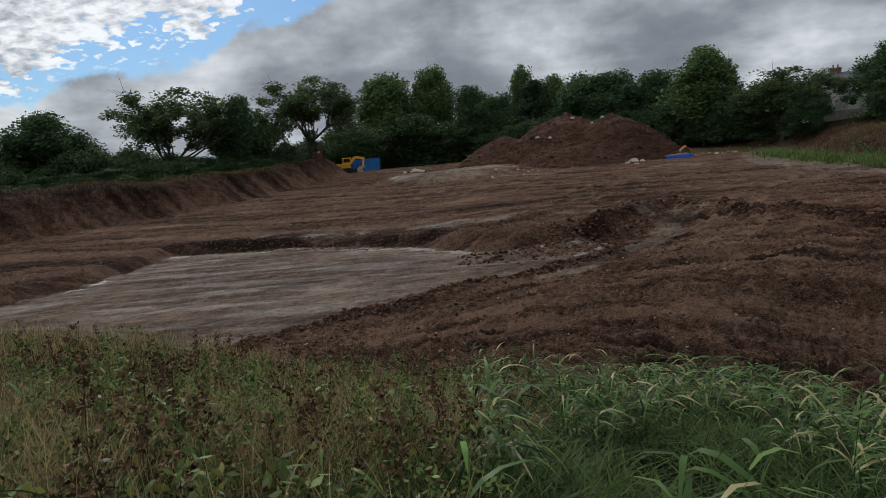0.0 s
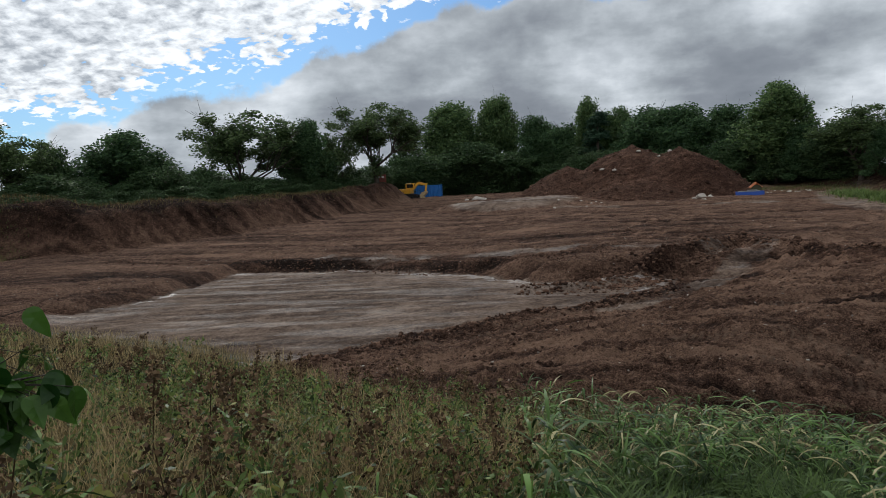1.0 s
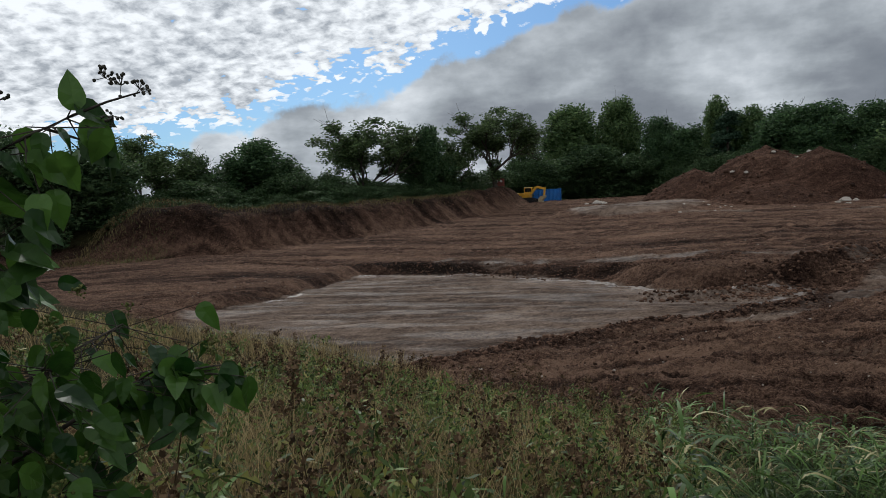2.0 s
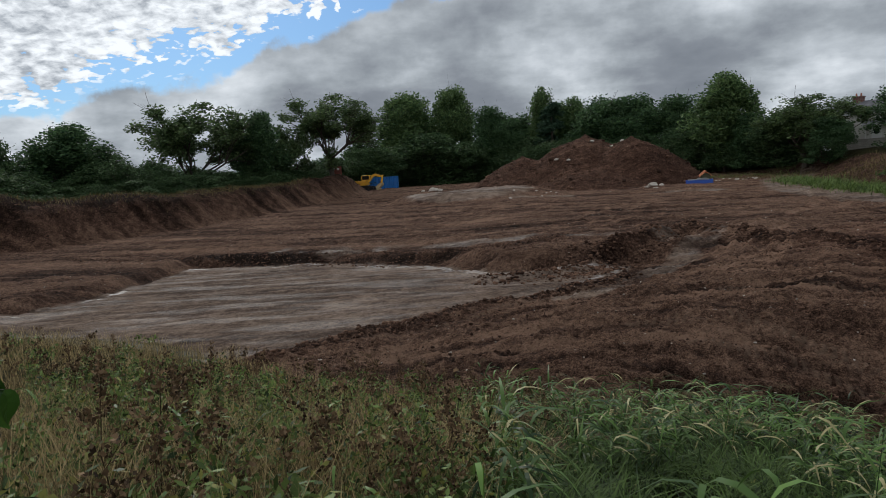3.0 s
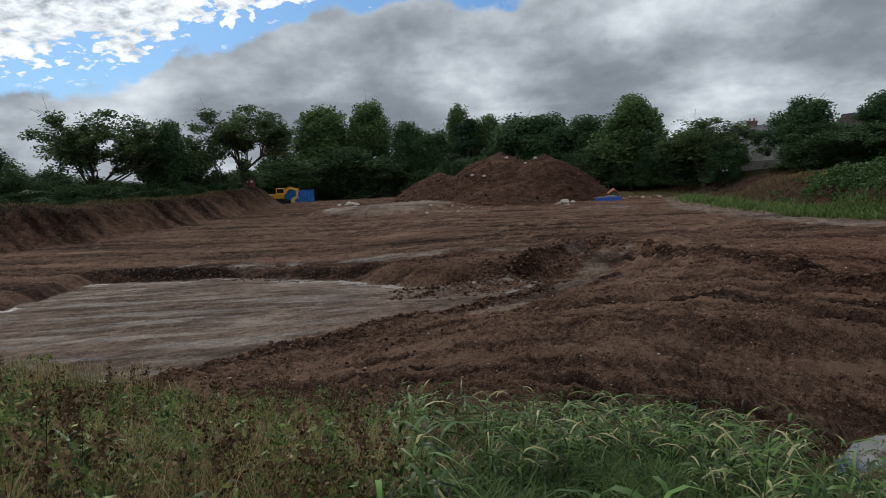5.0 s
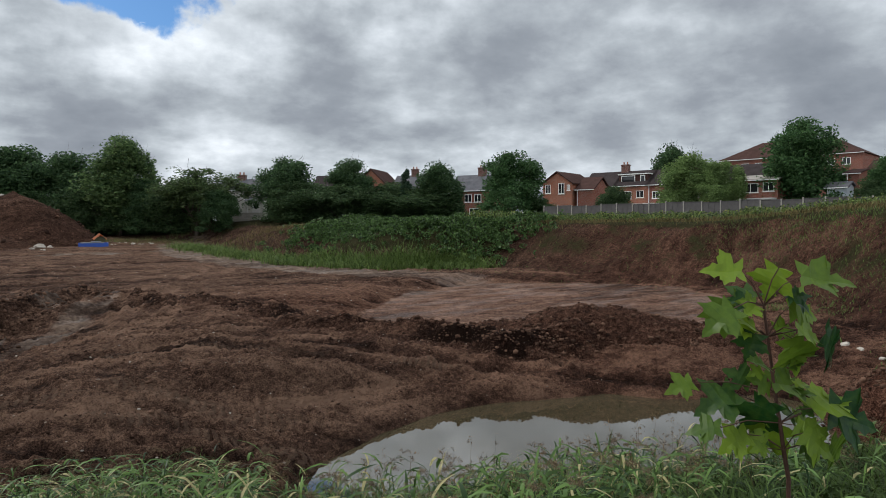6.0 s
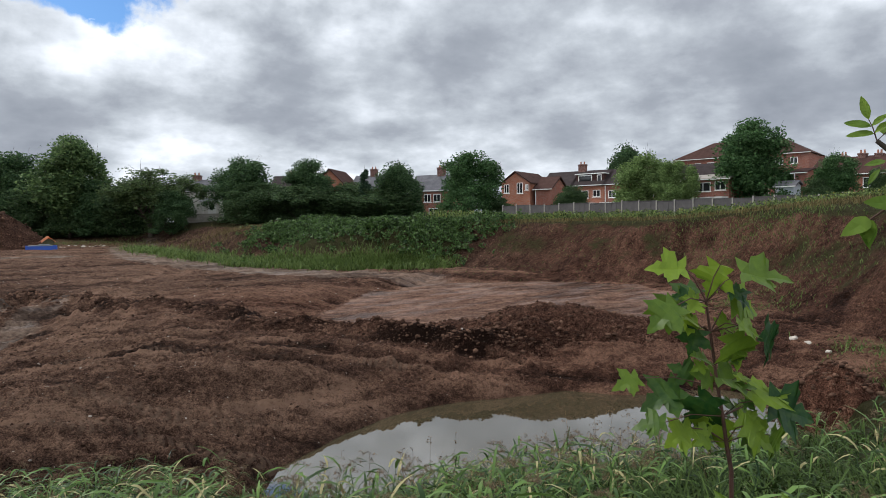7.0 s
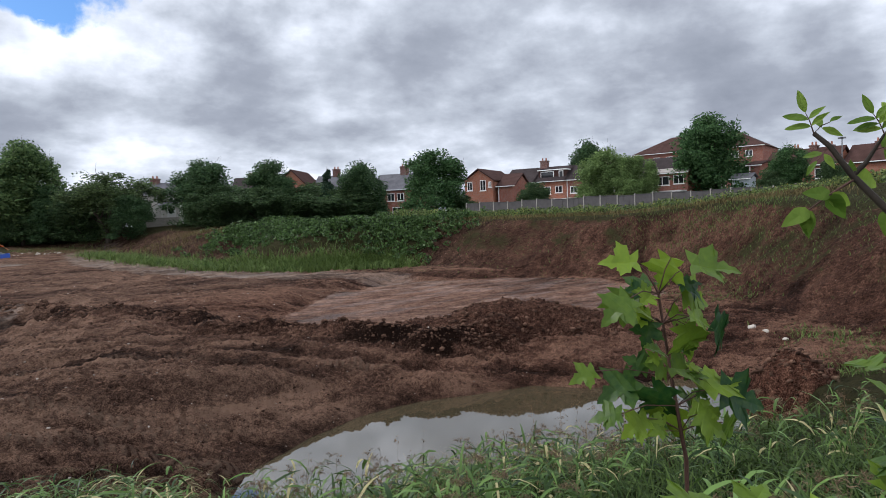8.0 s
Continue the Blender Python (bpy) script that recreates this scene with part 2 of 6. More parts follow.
WATER = water_mat()
BARK = simple("bark", (0.055, 0.045, 0.035), 0.9, 0.2, scale=2, bump=0.4)
LEAF = {
    "full": leaf_mat("leaf_dark", (0.025, 0.054, 0.027), (0.091, 0.154, 0.062)),
    "airy": leaf_mat("leaf_olive", (0.036, 0.061, 0.027), (0.118, 0.170, 0.065)),
    "tall": leaf_mat("leaf_green", (0.040, 0.078, 0.032), (0.137, 0.202, 0.074)),
    "round": leaf_mat("leaf_deep", (0.025, 0.061, 0.023), (0.091, 0.170, 0.062)),
    "light": leaf_mat("leaf_light", (0.070, 0.119, 0.038), (0.211, 0.299, 0.104)),
    "b": leaf_mat("leaf_shrub", (0.025, 0.051, 0.023), (0.089, 0.138, 0.057)),
    "conifer": leaf_mat("needle", (0.018, 0.043, 0.027), (0.058, 0.100, 0.057)),
}


# ---- helpers of the scene ----


def mesh_from(name, verts, faces, mat=None, smooth=False):
    me = bpy.data.meshes.new(name)
    me.from_pydata([tuple(v) for v in verts], [], [tuple(f) for f in faces])
    if mat:
        me.materials.append(mat)
    if smooth:
        me.polygons.foreach_set("use_smooth", [True] * len(me.polygons))
    return me


def quads_mesh(name, V, F, mat, smooth=False):
    """A mesh from arrays: V n x 3, F m x 3 or m x 4."""
    V, F = np.asarray(V, dtype=np.float32), np.asarray(F, dtype=np.int32)
    me = bpy.data.meshes.new(name)
    k = F.shape[1]
    me.vertices.add(len(V))
    me.vertices.foreach_set("co", V.ravel())
    me.loops.add(F.size)
    me.loops.foreach_set("vertex_index", F.ravel())
    me.polygons.add(len(F))
    me.polygons.foreach_set("loop_start", np.arange(0, F.size, k, dtype=np.int32))
    if smooth:
        me.polygons.foreach_set("use_smooth", np.ones(len(F), dtype=bool))
    me.update(calc_edges=True)
    if mat:
        me.materials.append(mat)
    return me


def thing(name, data, label, category, loc=(0, 0, 0), rz=0.0, group="", kind=""):
    ob = new(name, data)
    ob.location = loc
    ob.rotation_euler = (0, 0, rz)
    return tagged(ob, label, category, group, kind)


def part(name, bm, material, parent, label=""):
    """Links a bmesh (or a ready mesh) as one mesh object under a thing or a part."""
    if isinstance(bm, bmesh.types.BMesh):
        me = bpy.data.meshes.new(name)
        bm.to_mesh(me)
        bm.free()
    else:
        me = bm
    if material and not me.materials:
        me.materials.append(material)
    ob = new(name, me)
    ob.parent = parent
    return tagged(ob, label)


def box_bm(*boxes, bevel=0.0):
    """A bmesh of boxes (x0, y0, z0, x1, y1, z1)."""
    bm = bmesh.new()
    for b in boxes:
        add_box(bm, *b)
    if bevel:
        bmesh.ops.bevel(bm, geom=list(bm.edges), offset=bevel, segments=2, affect="EDGES", profile=0.6)
    return bm


def add_box(bm, x0, y0, z0, x1, y1, z1, m=None):
    vs = [bm.verts.new((x, y, z)) for x in (x0, x1) for y in (y0, y1) for z in (z0, z1)]
    for f in ((0, 1, 3, 2), (4, 6, 7, 5), (0, 4, 5, 1), (2, 3, 7, 6), (0, 2, 6, 4), (1, 5, 7, 3)):
        bm.faces.new([vs[i] for i in f])
    if m is not None:
        for v in vs:
            v.co = m @ v.co


def add_prism(bm, pts, y0, y1):
    """Extrudes an outline in x, z from y0 to y1."""
    a = [bm.verts.new((x, y0, z)) for x, z in pts]
    b = [bm.verts.new((x, y1, z)) for x, z in pts]
    n = len(pts)
    bm.faces.new(a)
    bm.faces.new(b[::-1])
    for i in range(n):
        bm.faces.new((a[i], b[i], b[(i + 1) % n], a[(i + 1) % n]))
    bmesh.ops.recalc_face_normals(bm, faces=bm.faces)


def tube(points, radii, sides=6):
    """Vertices and faces of a tapering tube along points."""
    V, F = [], []
    pts = [Vector(p) for p in points]
    for i, p in enumerate(pts):
        d = (pts[min(i + 1, len(pts) - 1)] - pts[max(i - 1, 0)]).normalized()
        s = d.orthogonal().normalized()
        u = d.cross(s)
        for k in range(sides):
            a = 2 * math.pi * k / sides
            V.append(p + (s * math.cos(a) + u * math.sin(a)) * radii[i])
    for i in range(len(pts) - 1):
        for k in range(sides):
            F.append((i * sides + k, i * sides + (k + 1) % sides, (i + 1) * sides + (k + 1) % sides, (i + 1) * sides + k))
    return V, F


def join_parts(parts):
    V, F, o = [], [], 0
    for v, f in parts:
        V += list(v)
        F += [tuple(i + o for i in q) for q in f]
        o += len(v)
    return V, F


# value noise on arrays
_rng = np.random.default_rng(7)
_perm = _rng.permutation(4096)
_val = _rng.random(4096)


def vnoise(x, y):
    xi, yi = np.floor(x).astype(np.int64), np.floor(y).astype(np.int64)
    fx, fy = x - xi, y - yi
    fx, fy = fx * fx * (3 - 2 * fx), fy * fy * (3 - 2 * fy)

    def h(a, b):
        return _val[_perm[(_perm[a & 4095] + b) & 4095]]
    return (h(xi, yi) * (1 - fx) + h(xi + 1, yi) * fx) * (1 - fy) + (h(xi, yi + 1) * (1 - fx) + h(xi + 1, yi + 1) * fx) * fy


def fbm(x, y, scale, octaves=4, gain=0.5):
    s, a, t = 0.0, 1.0, 0.0
    for i in range(octaves):
        s = s + a * (vnoise(x * scale + 17.3 * i, y * scale - 9.1 * i) - 0.5)
        t += a
        a *= gain
        scale *= 2.03
    return s / t * 2


def sstep(v, lo, hi):
    t = np.clip((v - lo) / (hi - lo), 0, 1)
    return t * t * (3 - 2 * t)


def seg_dist(x, y, line, closed=False):
    """Distance to a polyline, and how far along it (0 to 1) the nearest place lies."""
    best, along = np.full(np.shape(x), 1e9), np.zeros(np.shape(x))
    pts = list(line) + ([line[0]] if closed else [])
    n = len(pts) - 1
    for i in range(n):
        (ax, ay), (bx, by) = pts[i][:2], pts[i + 1][:2]
        ex, ey = bx - ax, by - ay
        t = np.clip(((x - ax) * ex + (y - ay) * ey) / (ex * ex + ey * ey), 0, 1)
        d = np.hypot(x - ax - t * ex, y - ay - t * ey)
        near = d < best
        best, along = np.where(near, d, best), np.where(near, (i + t) / n, along)
    return best, along


def area(x, y, poly):
    """Signed distance to a closed outline, negative inside."""
    d, _ = seg_dist(x, y, poly, True)
    inside = np.zeros(np.shape(x), dtype=bool)
    for i in range(len(poly)):
        (ax, ay), (bx, by) = poly[i], poly[(i + 1) % len(poly)]
        cross = (ay > y) != (by > y)
        with np.errstate(divide="ignore", invalid="ignore"):
            cut = x < (bx - ax) * (y - ay) / (by - ay if by != ay else 1e-9) + ax
        inside ^= cross & cut
    return np.where(inside, -d, d)


# ---- the ground ----
SITE = [(-90, 5), (-75, 60), (-50, 66), (-40, 76), (-31, 92), (-27, 112), (-25, 140), (-18, 152), (2, 150), (10, 126), (36, 122), (45, 100), (41, 75), (40, 56), (43, 48), (51, 43), (50, 31), (50, 22), (43, 14), (35, 9), (28, 3), (26, -12), (-20, -14), (-60, -10)]
PIT = [(-24, 32), (-21.5, 40), (-20.5, 51.5), (-10.4, 50), (-1.3, 43.6), (1.6, 39.4), (4.7, 38.4), (9.2, 39.8), (7.6, 36), (2.1, 30), (-0.8, 29.3), (-4.3, 25.8), (-6.3, 23.3), (-8.4, 20.9), (-15, 22)]
PAD = [(20.4, 27.7), (33, 36.8), (42.6, 39), (49.5, 32), (50, 24), (43, 16), (30, 13.5), (24.6, 20.5)]
POND = [(8.5, 12.5), (10.6, 14.6), (13.3, 15.4), (15.7, 15.6), (18.1, 15.2), (21.6, 13.2), (22.2, 11.3), (23.5, 10.2), (25.3, 9.2), (25.0, 7.6), (22.2, 5.4), (18, 3.2), (12.5, 5.0), (8, 8.5), (6, 11)]
CREST = [(-60, 30), (-30, 13), (-12, 4.5), (0, -1.0), (14, -8.5), (30, -14)]
BERM = [(-60, 66), (-45.2, 72.5), (-36, 84), (-30, 96.5), (-25.5, 108), (-23, 119), (-22, 128)]
SCARP = [(1.0, 37.0), (3.8, 37.3), (6.4, 38.8), (8.8, 41.0), (11.8, 44.4), (16.2, 49.0)]
GULLY = [(4.6, 36.2), (7.2, 37.8), (9.7, 40.0), (12.7, 43.4), (16.4, 47.6)]
SPUR = [(16.0, 47.6), (16.6, 42.4), (17.2, 38.0), (18.4, 33.5), (19.2, 29.0)]
RAMP = [(4.5, 29.0), (7.6, 33.0), (10.6, 36.6), (14.0, 41.5), (16.8, 46.5)]
STEP = [(-34, 57.5), (-26, 53.4), (-17.5, 53.0), (-8, 48.6), (-2.5, 45.6), (1.6, 44.0), (7.0, 46.5)]
LIP = [(8.0, 35.0), (4.0, 31.0), (0.5, 28.6), (-4.0, 25.0), (-8, 20.2)]
PADLIP = [(17.2, 26.2), (19.6, 22.6), (21.5, 18.0), (24, 16)]
ROAD = [(52, 103), (42, 92), (36.5, 78), (36.2, 62), (38, 47), (42, 40)]


def ground(x, y, detail=True):
    """Height of the ground, and the weights of its surfaces."""
    x, y = np.asarray(x, dtype=float), np.asarray(y, dtype=float)
    wob = 1.1 * fbm(x, y, 0.25, 3)
    z = 4.6 + 1.0 * sstep(x, 44, 60) + 1.4 * sstep(30 - y, 0, 26) * sstep(x, 30, 48) + 0.5 * fbm(x, y, 0.03, 3)
    z = z + 0.9 * sstep(np.hypot(x - 58, y - 101), 18, 7)
    floor = 0.65 + 0.55 * sstep(x, -6, 8) + (3.85 - 0.55 * sstep(x, -6, 8)) * sstep(y, 46, 143) - 0.5 * sstep(x, 12, 24) * sstep(40 - y, 0, 14)
    s = area(x, y, SITE) + wob
    inside = sstep(s, 8.5, 0.0)
    z = z * (1 - inside) + floor * inside
    # the heap of soil along the west side
    d, k = seg_dist(x, y, BERM)
    top = 4.1 - 1.0 * k + 0.7 * fbm(x, y, 0.16, 4, 0.6)
    z = z + top * sstep(d + 0.5 * fbm(x, y, 0.35, 4, 0.6), 5.6, 0.8) * sstep(k, -0.01, 0.05)
    # the bank that carries the brambles
    d, k = seg_dist(x, y, [(47, 76), (55, 63), (57, 54)])
    z = z + 0.4 * sstep(d, 5.5, 0.5)
    # the scraped pit floor, the level pad, the pond
    p = area(x, y, PIT) + 0.5 * wob
    z = z + (0.0 - z) * sstep(p, 1.5 + 8.0 * sstep(y - 0.94 * x - 29.5, 2.0, -3.0), 0.0)
    a = area(x, y, PAD) + 0.25 * wob
    z = z + (0.5 - z) * sstep(a, 2.0, 0.0)
    q = area(x, y, POND) + 0.3 * wob
    z = z + (np.minimum(z, -0.25) - z) * sstep(q, 5.5, 0.3)
    z = z + (-1.2 - z) * sstep(q, 0.7, -0.9)
    # lips of pushed-up soil
    for line, hgt, wid in ((SCARP, 0.34, 0.9), (LIP, 0.14, 0.8), (PADLIP, 0.55, 1.1), (SPUR, 0.40, 1.3), (STEP, 0.10, 1.0), ([(17.0, 33.0), (13.5, 25.5), (11.0, 22.0), (6.5, 20.5)], 0.22, 1.0), ([(18.5, 17.2), (15, 18.4), (11, 19.2), (6, 19.4)], 0.25, 0.9)):
        d, k = seg_dist(x, y, line)
        z = z + (hgt + 0.5 * hgt * fbm(x, y, 0.9, 3)) * sstep(d, wid, 0.1) * sstep(q, 0.5, 2.0)
    # the cut below the scarp, shallower up the slope, and the shovelled step above the pit
    d, k = seg_dist(x, y, GULLY)
    z = z - 0.85 * (1 - 0.75 * k) * sstep(d + 0.5 * fbm(x, y, 0.9, 4, 0.6), 1.3, 0.35) * sstep(p, -0.2, 1.0)
    # low flat heap of pale spoil in the far middle
    d = np.hypot((x - 1.0) / 13, (y - 96) / 7)
    z = z + 1.0 * sstep(d, 1.0, 0.55)
    # the bank on which the camera stands
    d, k = seg_dist(x, y, CREST)
    side = area(x, y, CREST + [(30, -80), (-90, -80), (-90, 30)])
    d = np.where(side < 0, 0, d)
    cb = 4.0 + 0.35 * sstep(-x, 3, 14) - (0.27 - 0.03 * sstep(-x, 2, 12)) * np.maximum(0, d - 1.2) + 0.12 * fbm(x, y, 0.5, 3)
    cb = cb - 6.0 * sstep(q, 1.2, -1.0)
    bank = sstep(cb - z, -0.4, 0.4)
    z = np.where(cb > z, cb, z)
    # the bank at the east corner comes down to the pond
    # ruts and clods
    bare = inside * (1 - bank)
    th = np.arctan2(-x, y)
    rr = np.hypot(x, y)
    mixw = sstep(y, 40, 50)
    n1 = fbm(th * 30 * 0.09 + 0.3 * fbm(x, y, 0.06, 2), rr + 1.2 * fbm(x, y, 0.07, 2), 0.85, 4, 0.72)
    n2 = fbm((0.97 * x - 0.25 * y) * 0.06, 0.25 * x + 0.97 * y, 0.55, 4, 0.6)
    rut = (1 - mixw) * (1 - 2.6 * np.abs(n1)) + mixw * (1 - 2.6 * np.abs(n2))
    if detail:
        rough = bare * sstep(q, -0.5, 1.0)
        flat = sstep(np.minimum(p, a), 0.5, -1.0)
        u, v = x * 0.97 - y * 0.25, x * 0.25 + y * 0.97
        level = sstep(s, 1.2, -1.0) * sstep(seg_dist(x, y, BERM)[0], 5.0, 7.0)
        z = z + rough * (1 - 0.75 * flat) * (level * (0.13 * rut + 0.18 * fbm(u * 0.18, v, 0.9, 4, 0.6)) + (0.17 + 0.16 * (1 - level)) * fbm(x, y, 0.8, 5, 0.65))
        z = z + rough * flat * 0.022 * (1 - 2.2 * np.abs(fbm(np.arctan2(y - 47, x - 16) * 80, np.hypot(x - 16, y - 47) * 0.15, 1.0, 4, 0.6)))
        z = z + bank * 0.06 * fbm(x, y, 1.5, 4)
        near = 0.25 + 0.75 * sstep(np.hypot(x, y), 80, 25)
        z = z + near * rough * (1 - 0.85 * flat) * (0.24 * np.abs(fbm(x, y, 2.2, 4, 0.7)) - 0.05)
        # paired wheel and track marks
        for line, wid in TRACKS:
            d, k = seg_dist(x, y, line)
            d = np.abs(d + 0.15 * fbm(x, y, 0.3, 2))
            z = z - rough * 0.10 * (sstep(np.abs(d - wid), 0.35, 0.1) - 0.6 * sstep(np.abs(d - wid - 0.5), 0.3, 0.05))
    out = s + 0.8 * fbm(x, y, 0.6, 4)
    grass = np.maximum(sstep(out, 1.5, 6.5), bank)
    grass = np.where((x > 26) & (y < 46), np.maximum(sstep(out, 6.0, 8.5), sstep(s, 0.5, 4.0) * (0.40 + 0.35 * fbm(x, y, 0.4, 4))), grass)
    grass = grass * (1 - 0.75 * sstep(np.hypot((x - 47) / 7, (y - 78) / 17), 1.2, 0.8))
    d, k = seg_dist(x, y, ROAD)
    grass = grass * sstep(d, 1.6, 3.0)
    grey = np.maximum(sstep(p + 0.5 * fbm(x, y, 0.8, 4), 0.8, -0.6), sstep(a, 0.4, -0.8))
    d, k = seg_dist(x, y, RAMP)
    grey = np.maximum(grey, (0.62 + 0.5 * fbm(x, y, 0.5, 3)) * sstep(d, 1.8, 0.5))
    d2, k = seg_dist(x, y, ROAD)
    grey = np.maximum(grey, (0.72 + 0.3 * fbm(x, y, 0.25, 3)) * sstep(d2, 5.0, 1.5) * bare)
    for line in ([(36, 84), (20, 84), (4, 92)], [(14, 44), (8, 47), (-2, 50), (-14, 54)]):
        d3, k = seg_dist(x, y, line)
        grey = np.maximum(grey, (0.5 + 0.6 * fbm(x, y, 0.4, 3)) * sstep(d3 + 0.5 * wob, 2.6, 0.8) * bare)
    d = np.hypot((x - 1.0) / 12, (y - 95) / 7)
    grey = np.maximum(grey, 0.75 * sstep(d, 1.0, 0.5))
    red = sstep(x, 12, 26) * sstep(46 - y, 0, 14) * 0.50 + 0.08
    for line, wid in TRACKS:
        d, k = seg_dist(x, y, line)
        d = np.abs(d + 0.15 * fbm(x, y, 0.3, 2))
        rut = rut + 0.7 * sstep(np.abs(d - wid), 0.7, 0.2) * sstep(fbm(x, y, 0.35, 3), -0.5, 0.3)
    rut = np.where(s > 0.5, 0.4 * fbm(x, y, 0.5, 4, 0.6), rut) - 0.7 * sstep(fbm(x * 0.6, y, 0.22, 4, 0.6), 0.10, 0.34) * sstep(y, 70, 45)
    # scarps, lips and berm darkened: moist soil, plus relief shade put into the colour
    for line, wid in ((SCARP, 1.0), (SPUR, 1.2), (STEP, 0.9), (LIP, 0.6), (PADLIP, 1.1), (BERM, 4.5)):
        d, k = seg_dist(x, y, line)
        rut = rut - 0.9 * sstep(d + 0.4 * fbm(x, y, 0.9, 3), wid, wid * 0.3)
    sweep = fbm(np.arctan2(y - 47, x - 16) * 80, np.hypot(x - 16, y - 47) * 0.15, 1.0, 5, 0.65)
    rut = np.where(np.minimum(p, a) < 0, 0.6 - 1.6 * np.abs(sweep) + 1.0 * fbm(x, y, 0.35, 5, 0.65), rut)
    wet = sstep(p, 0.15, -0.2) * (0.22 + 0.44 * sstep(p, -1.6, -0.2) * sstep(fbm(x, y, 0.16, 2), -0.35, 0.2))
    if detail:
        return z, grass, grey, red, np.clip(0.5 + 0.4 * rut, -0.3, 1.2), wet
    return z, grass, grey, red


TRACKS = [
    ([(14, 36), (20, 47), (30, 58), (37, 74)], 1.1),
    ([(12, 30), (17, 40), (24, 49), (36, 56)], 1.0),
    ([(22, 16.5), (16, 21), (9, 24), (0, 24)], 1.1),
    ([(23, 22), (15, 27), (8, 31), (6, 33)], 1.0),
    ([(20, 19), (13, 18.4), (6, 18.2), (-2, 20)], 1.2),
    ([(20, 75), (12, 64), (11, 55), (14, 47)], 1.0),
    ([(-30, 68), (-10, 64), (8, 66), (26, 72)], 1.1),
    ([(-34, 60), (-14, 56), (6, 55), (20, 60)], 1.2),
    ([(-30, 78), (-12, 74), (10, 78)], 1.0),
]


def ground_z(x, y):
    return float(ground(np.array([x]), np.array([y]), False)[0][0])


def belts(x, y):
    """Where crawler tracks have pressed their bars: metres along, metres across, and a weight."""
    along, across, tread = np.zeros(x.shape), np.zeros(x.shape), np.zeros(x.shape)
    for line in CRAWLED:
        d, k = seg_dist(x, y, line)
        total = sum(math.dist(p, q) for p, q in zip(line, line[1:]))
        w = sstep(d, 0.42, 0.30) * sstep(fbm(x, y, 0.45, 3), -0.35, 0.05)
        on = w > tread
        along, across, tread = np.where(on, k * total, along), np.where(on, d, across), np.where(on, w, tread)
    return ("along", along), ("across", across), ("tread", tread)


CRAWLED = [
    [(4.6, 19.2), (7.4, 18.5), (10.0, 16.4), (13.0, 14.9)],
    [(5.4, 16.9), (7.3, 16.4), (9.2, 14.9), (11.2, 13.6)],
    [(8.5, 24.5), (11.5, 22.4), (15.0, 19.5), (18.5, 17.4)],
    [(-4.0, 24.0), (0.0, 26.5), (3.6, 29.5), (6.2, 32.0)],
]


def build_ground():
    front = np.radians(np.arange(-84, 34, 0.125))
    back = np.radians(np.linspace(34, 276, 60)[1:-1])
    ang = np.concatenate([front, back])
    r = np.concatenate([[0.4], np.geomspace(0.9, 10, 45), np.geomspace(10.2, 170, 430), np.geomspace(176, 1500, 24)])
    A, Rr = np.meshgrid(ang, r)
    X, Y = -Rr * np.sin(A), Rr * np.cos(A)
    z, grass, grey, red, rut, wet = ground(X, Y)
    na, nr = len(ang), len(r)
    V = np.stack([X, Y, z], -1).reshape(-1, 3)
    i, j = np.meshgrid(np.arange(nr - 1), np.arange(na), indexing="ij")
    j2 = (j + 1) % na
    F = np.stack([i * na + j, i * na + j2, (i + 1) * na + j2, (i + 1) * na + j], -1).reshape(-1, 4)[:, ::-1]
    V = np.vstack([V, [[0, 0, float(z[0].mean())]]])
    hub = len(V) - 1
    V = V[:hub]
    V[:na, 2] = z[0].mean()
    me = quads_mesh("ground", V, F, SOIL, True)
    bmh = bmesh.new()
    bmh.from_mesh(me)
    bmh.verts.ensure_lookup_table()
    bmh.faces.new([bmh.verts[k] for k in range(na)])
    bmh.to_mesh(me)
    bmh.free()
    me.polygons.foreach_set("use_smooth", np.ones(len(me.polygons), dtype=bool))
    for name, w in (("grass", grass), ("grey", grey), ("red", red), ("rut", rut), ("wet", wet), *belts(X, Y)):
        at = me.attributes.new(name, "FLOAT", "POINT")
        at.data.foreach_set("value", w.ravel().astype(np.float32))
    ob = new("ground", me)
    tagged(ob, "bare brown clay building site with grassy banks", "ground", kind="structure")


build_ground()


def build_pond():
    cx, cy = 17, 10.5
    V = [(cx, cy, -0.6)]
    n = len(POND)
    for x, y in POND:
        V.append((cx + (x - cx) * 1.35, cy + (y - cy) * 1.5, -0.6))
    F = [(0, 1 + i, 1 + (i + 1) % n) for i in range(n)]
    ob = new("water", mesh_from("water", V, F, WATER))
    tagged(ob, "still muddy rainwater pond reflecting the clouds", "water", kind="structure")


build_pond()


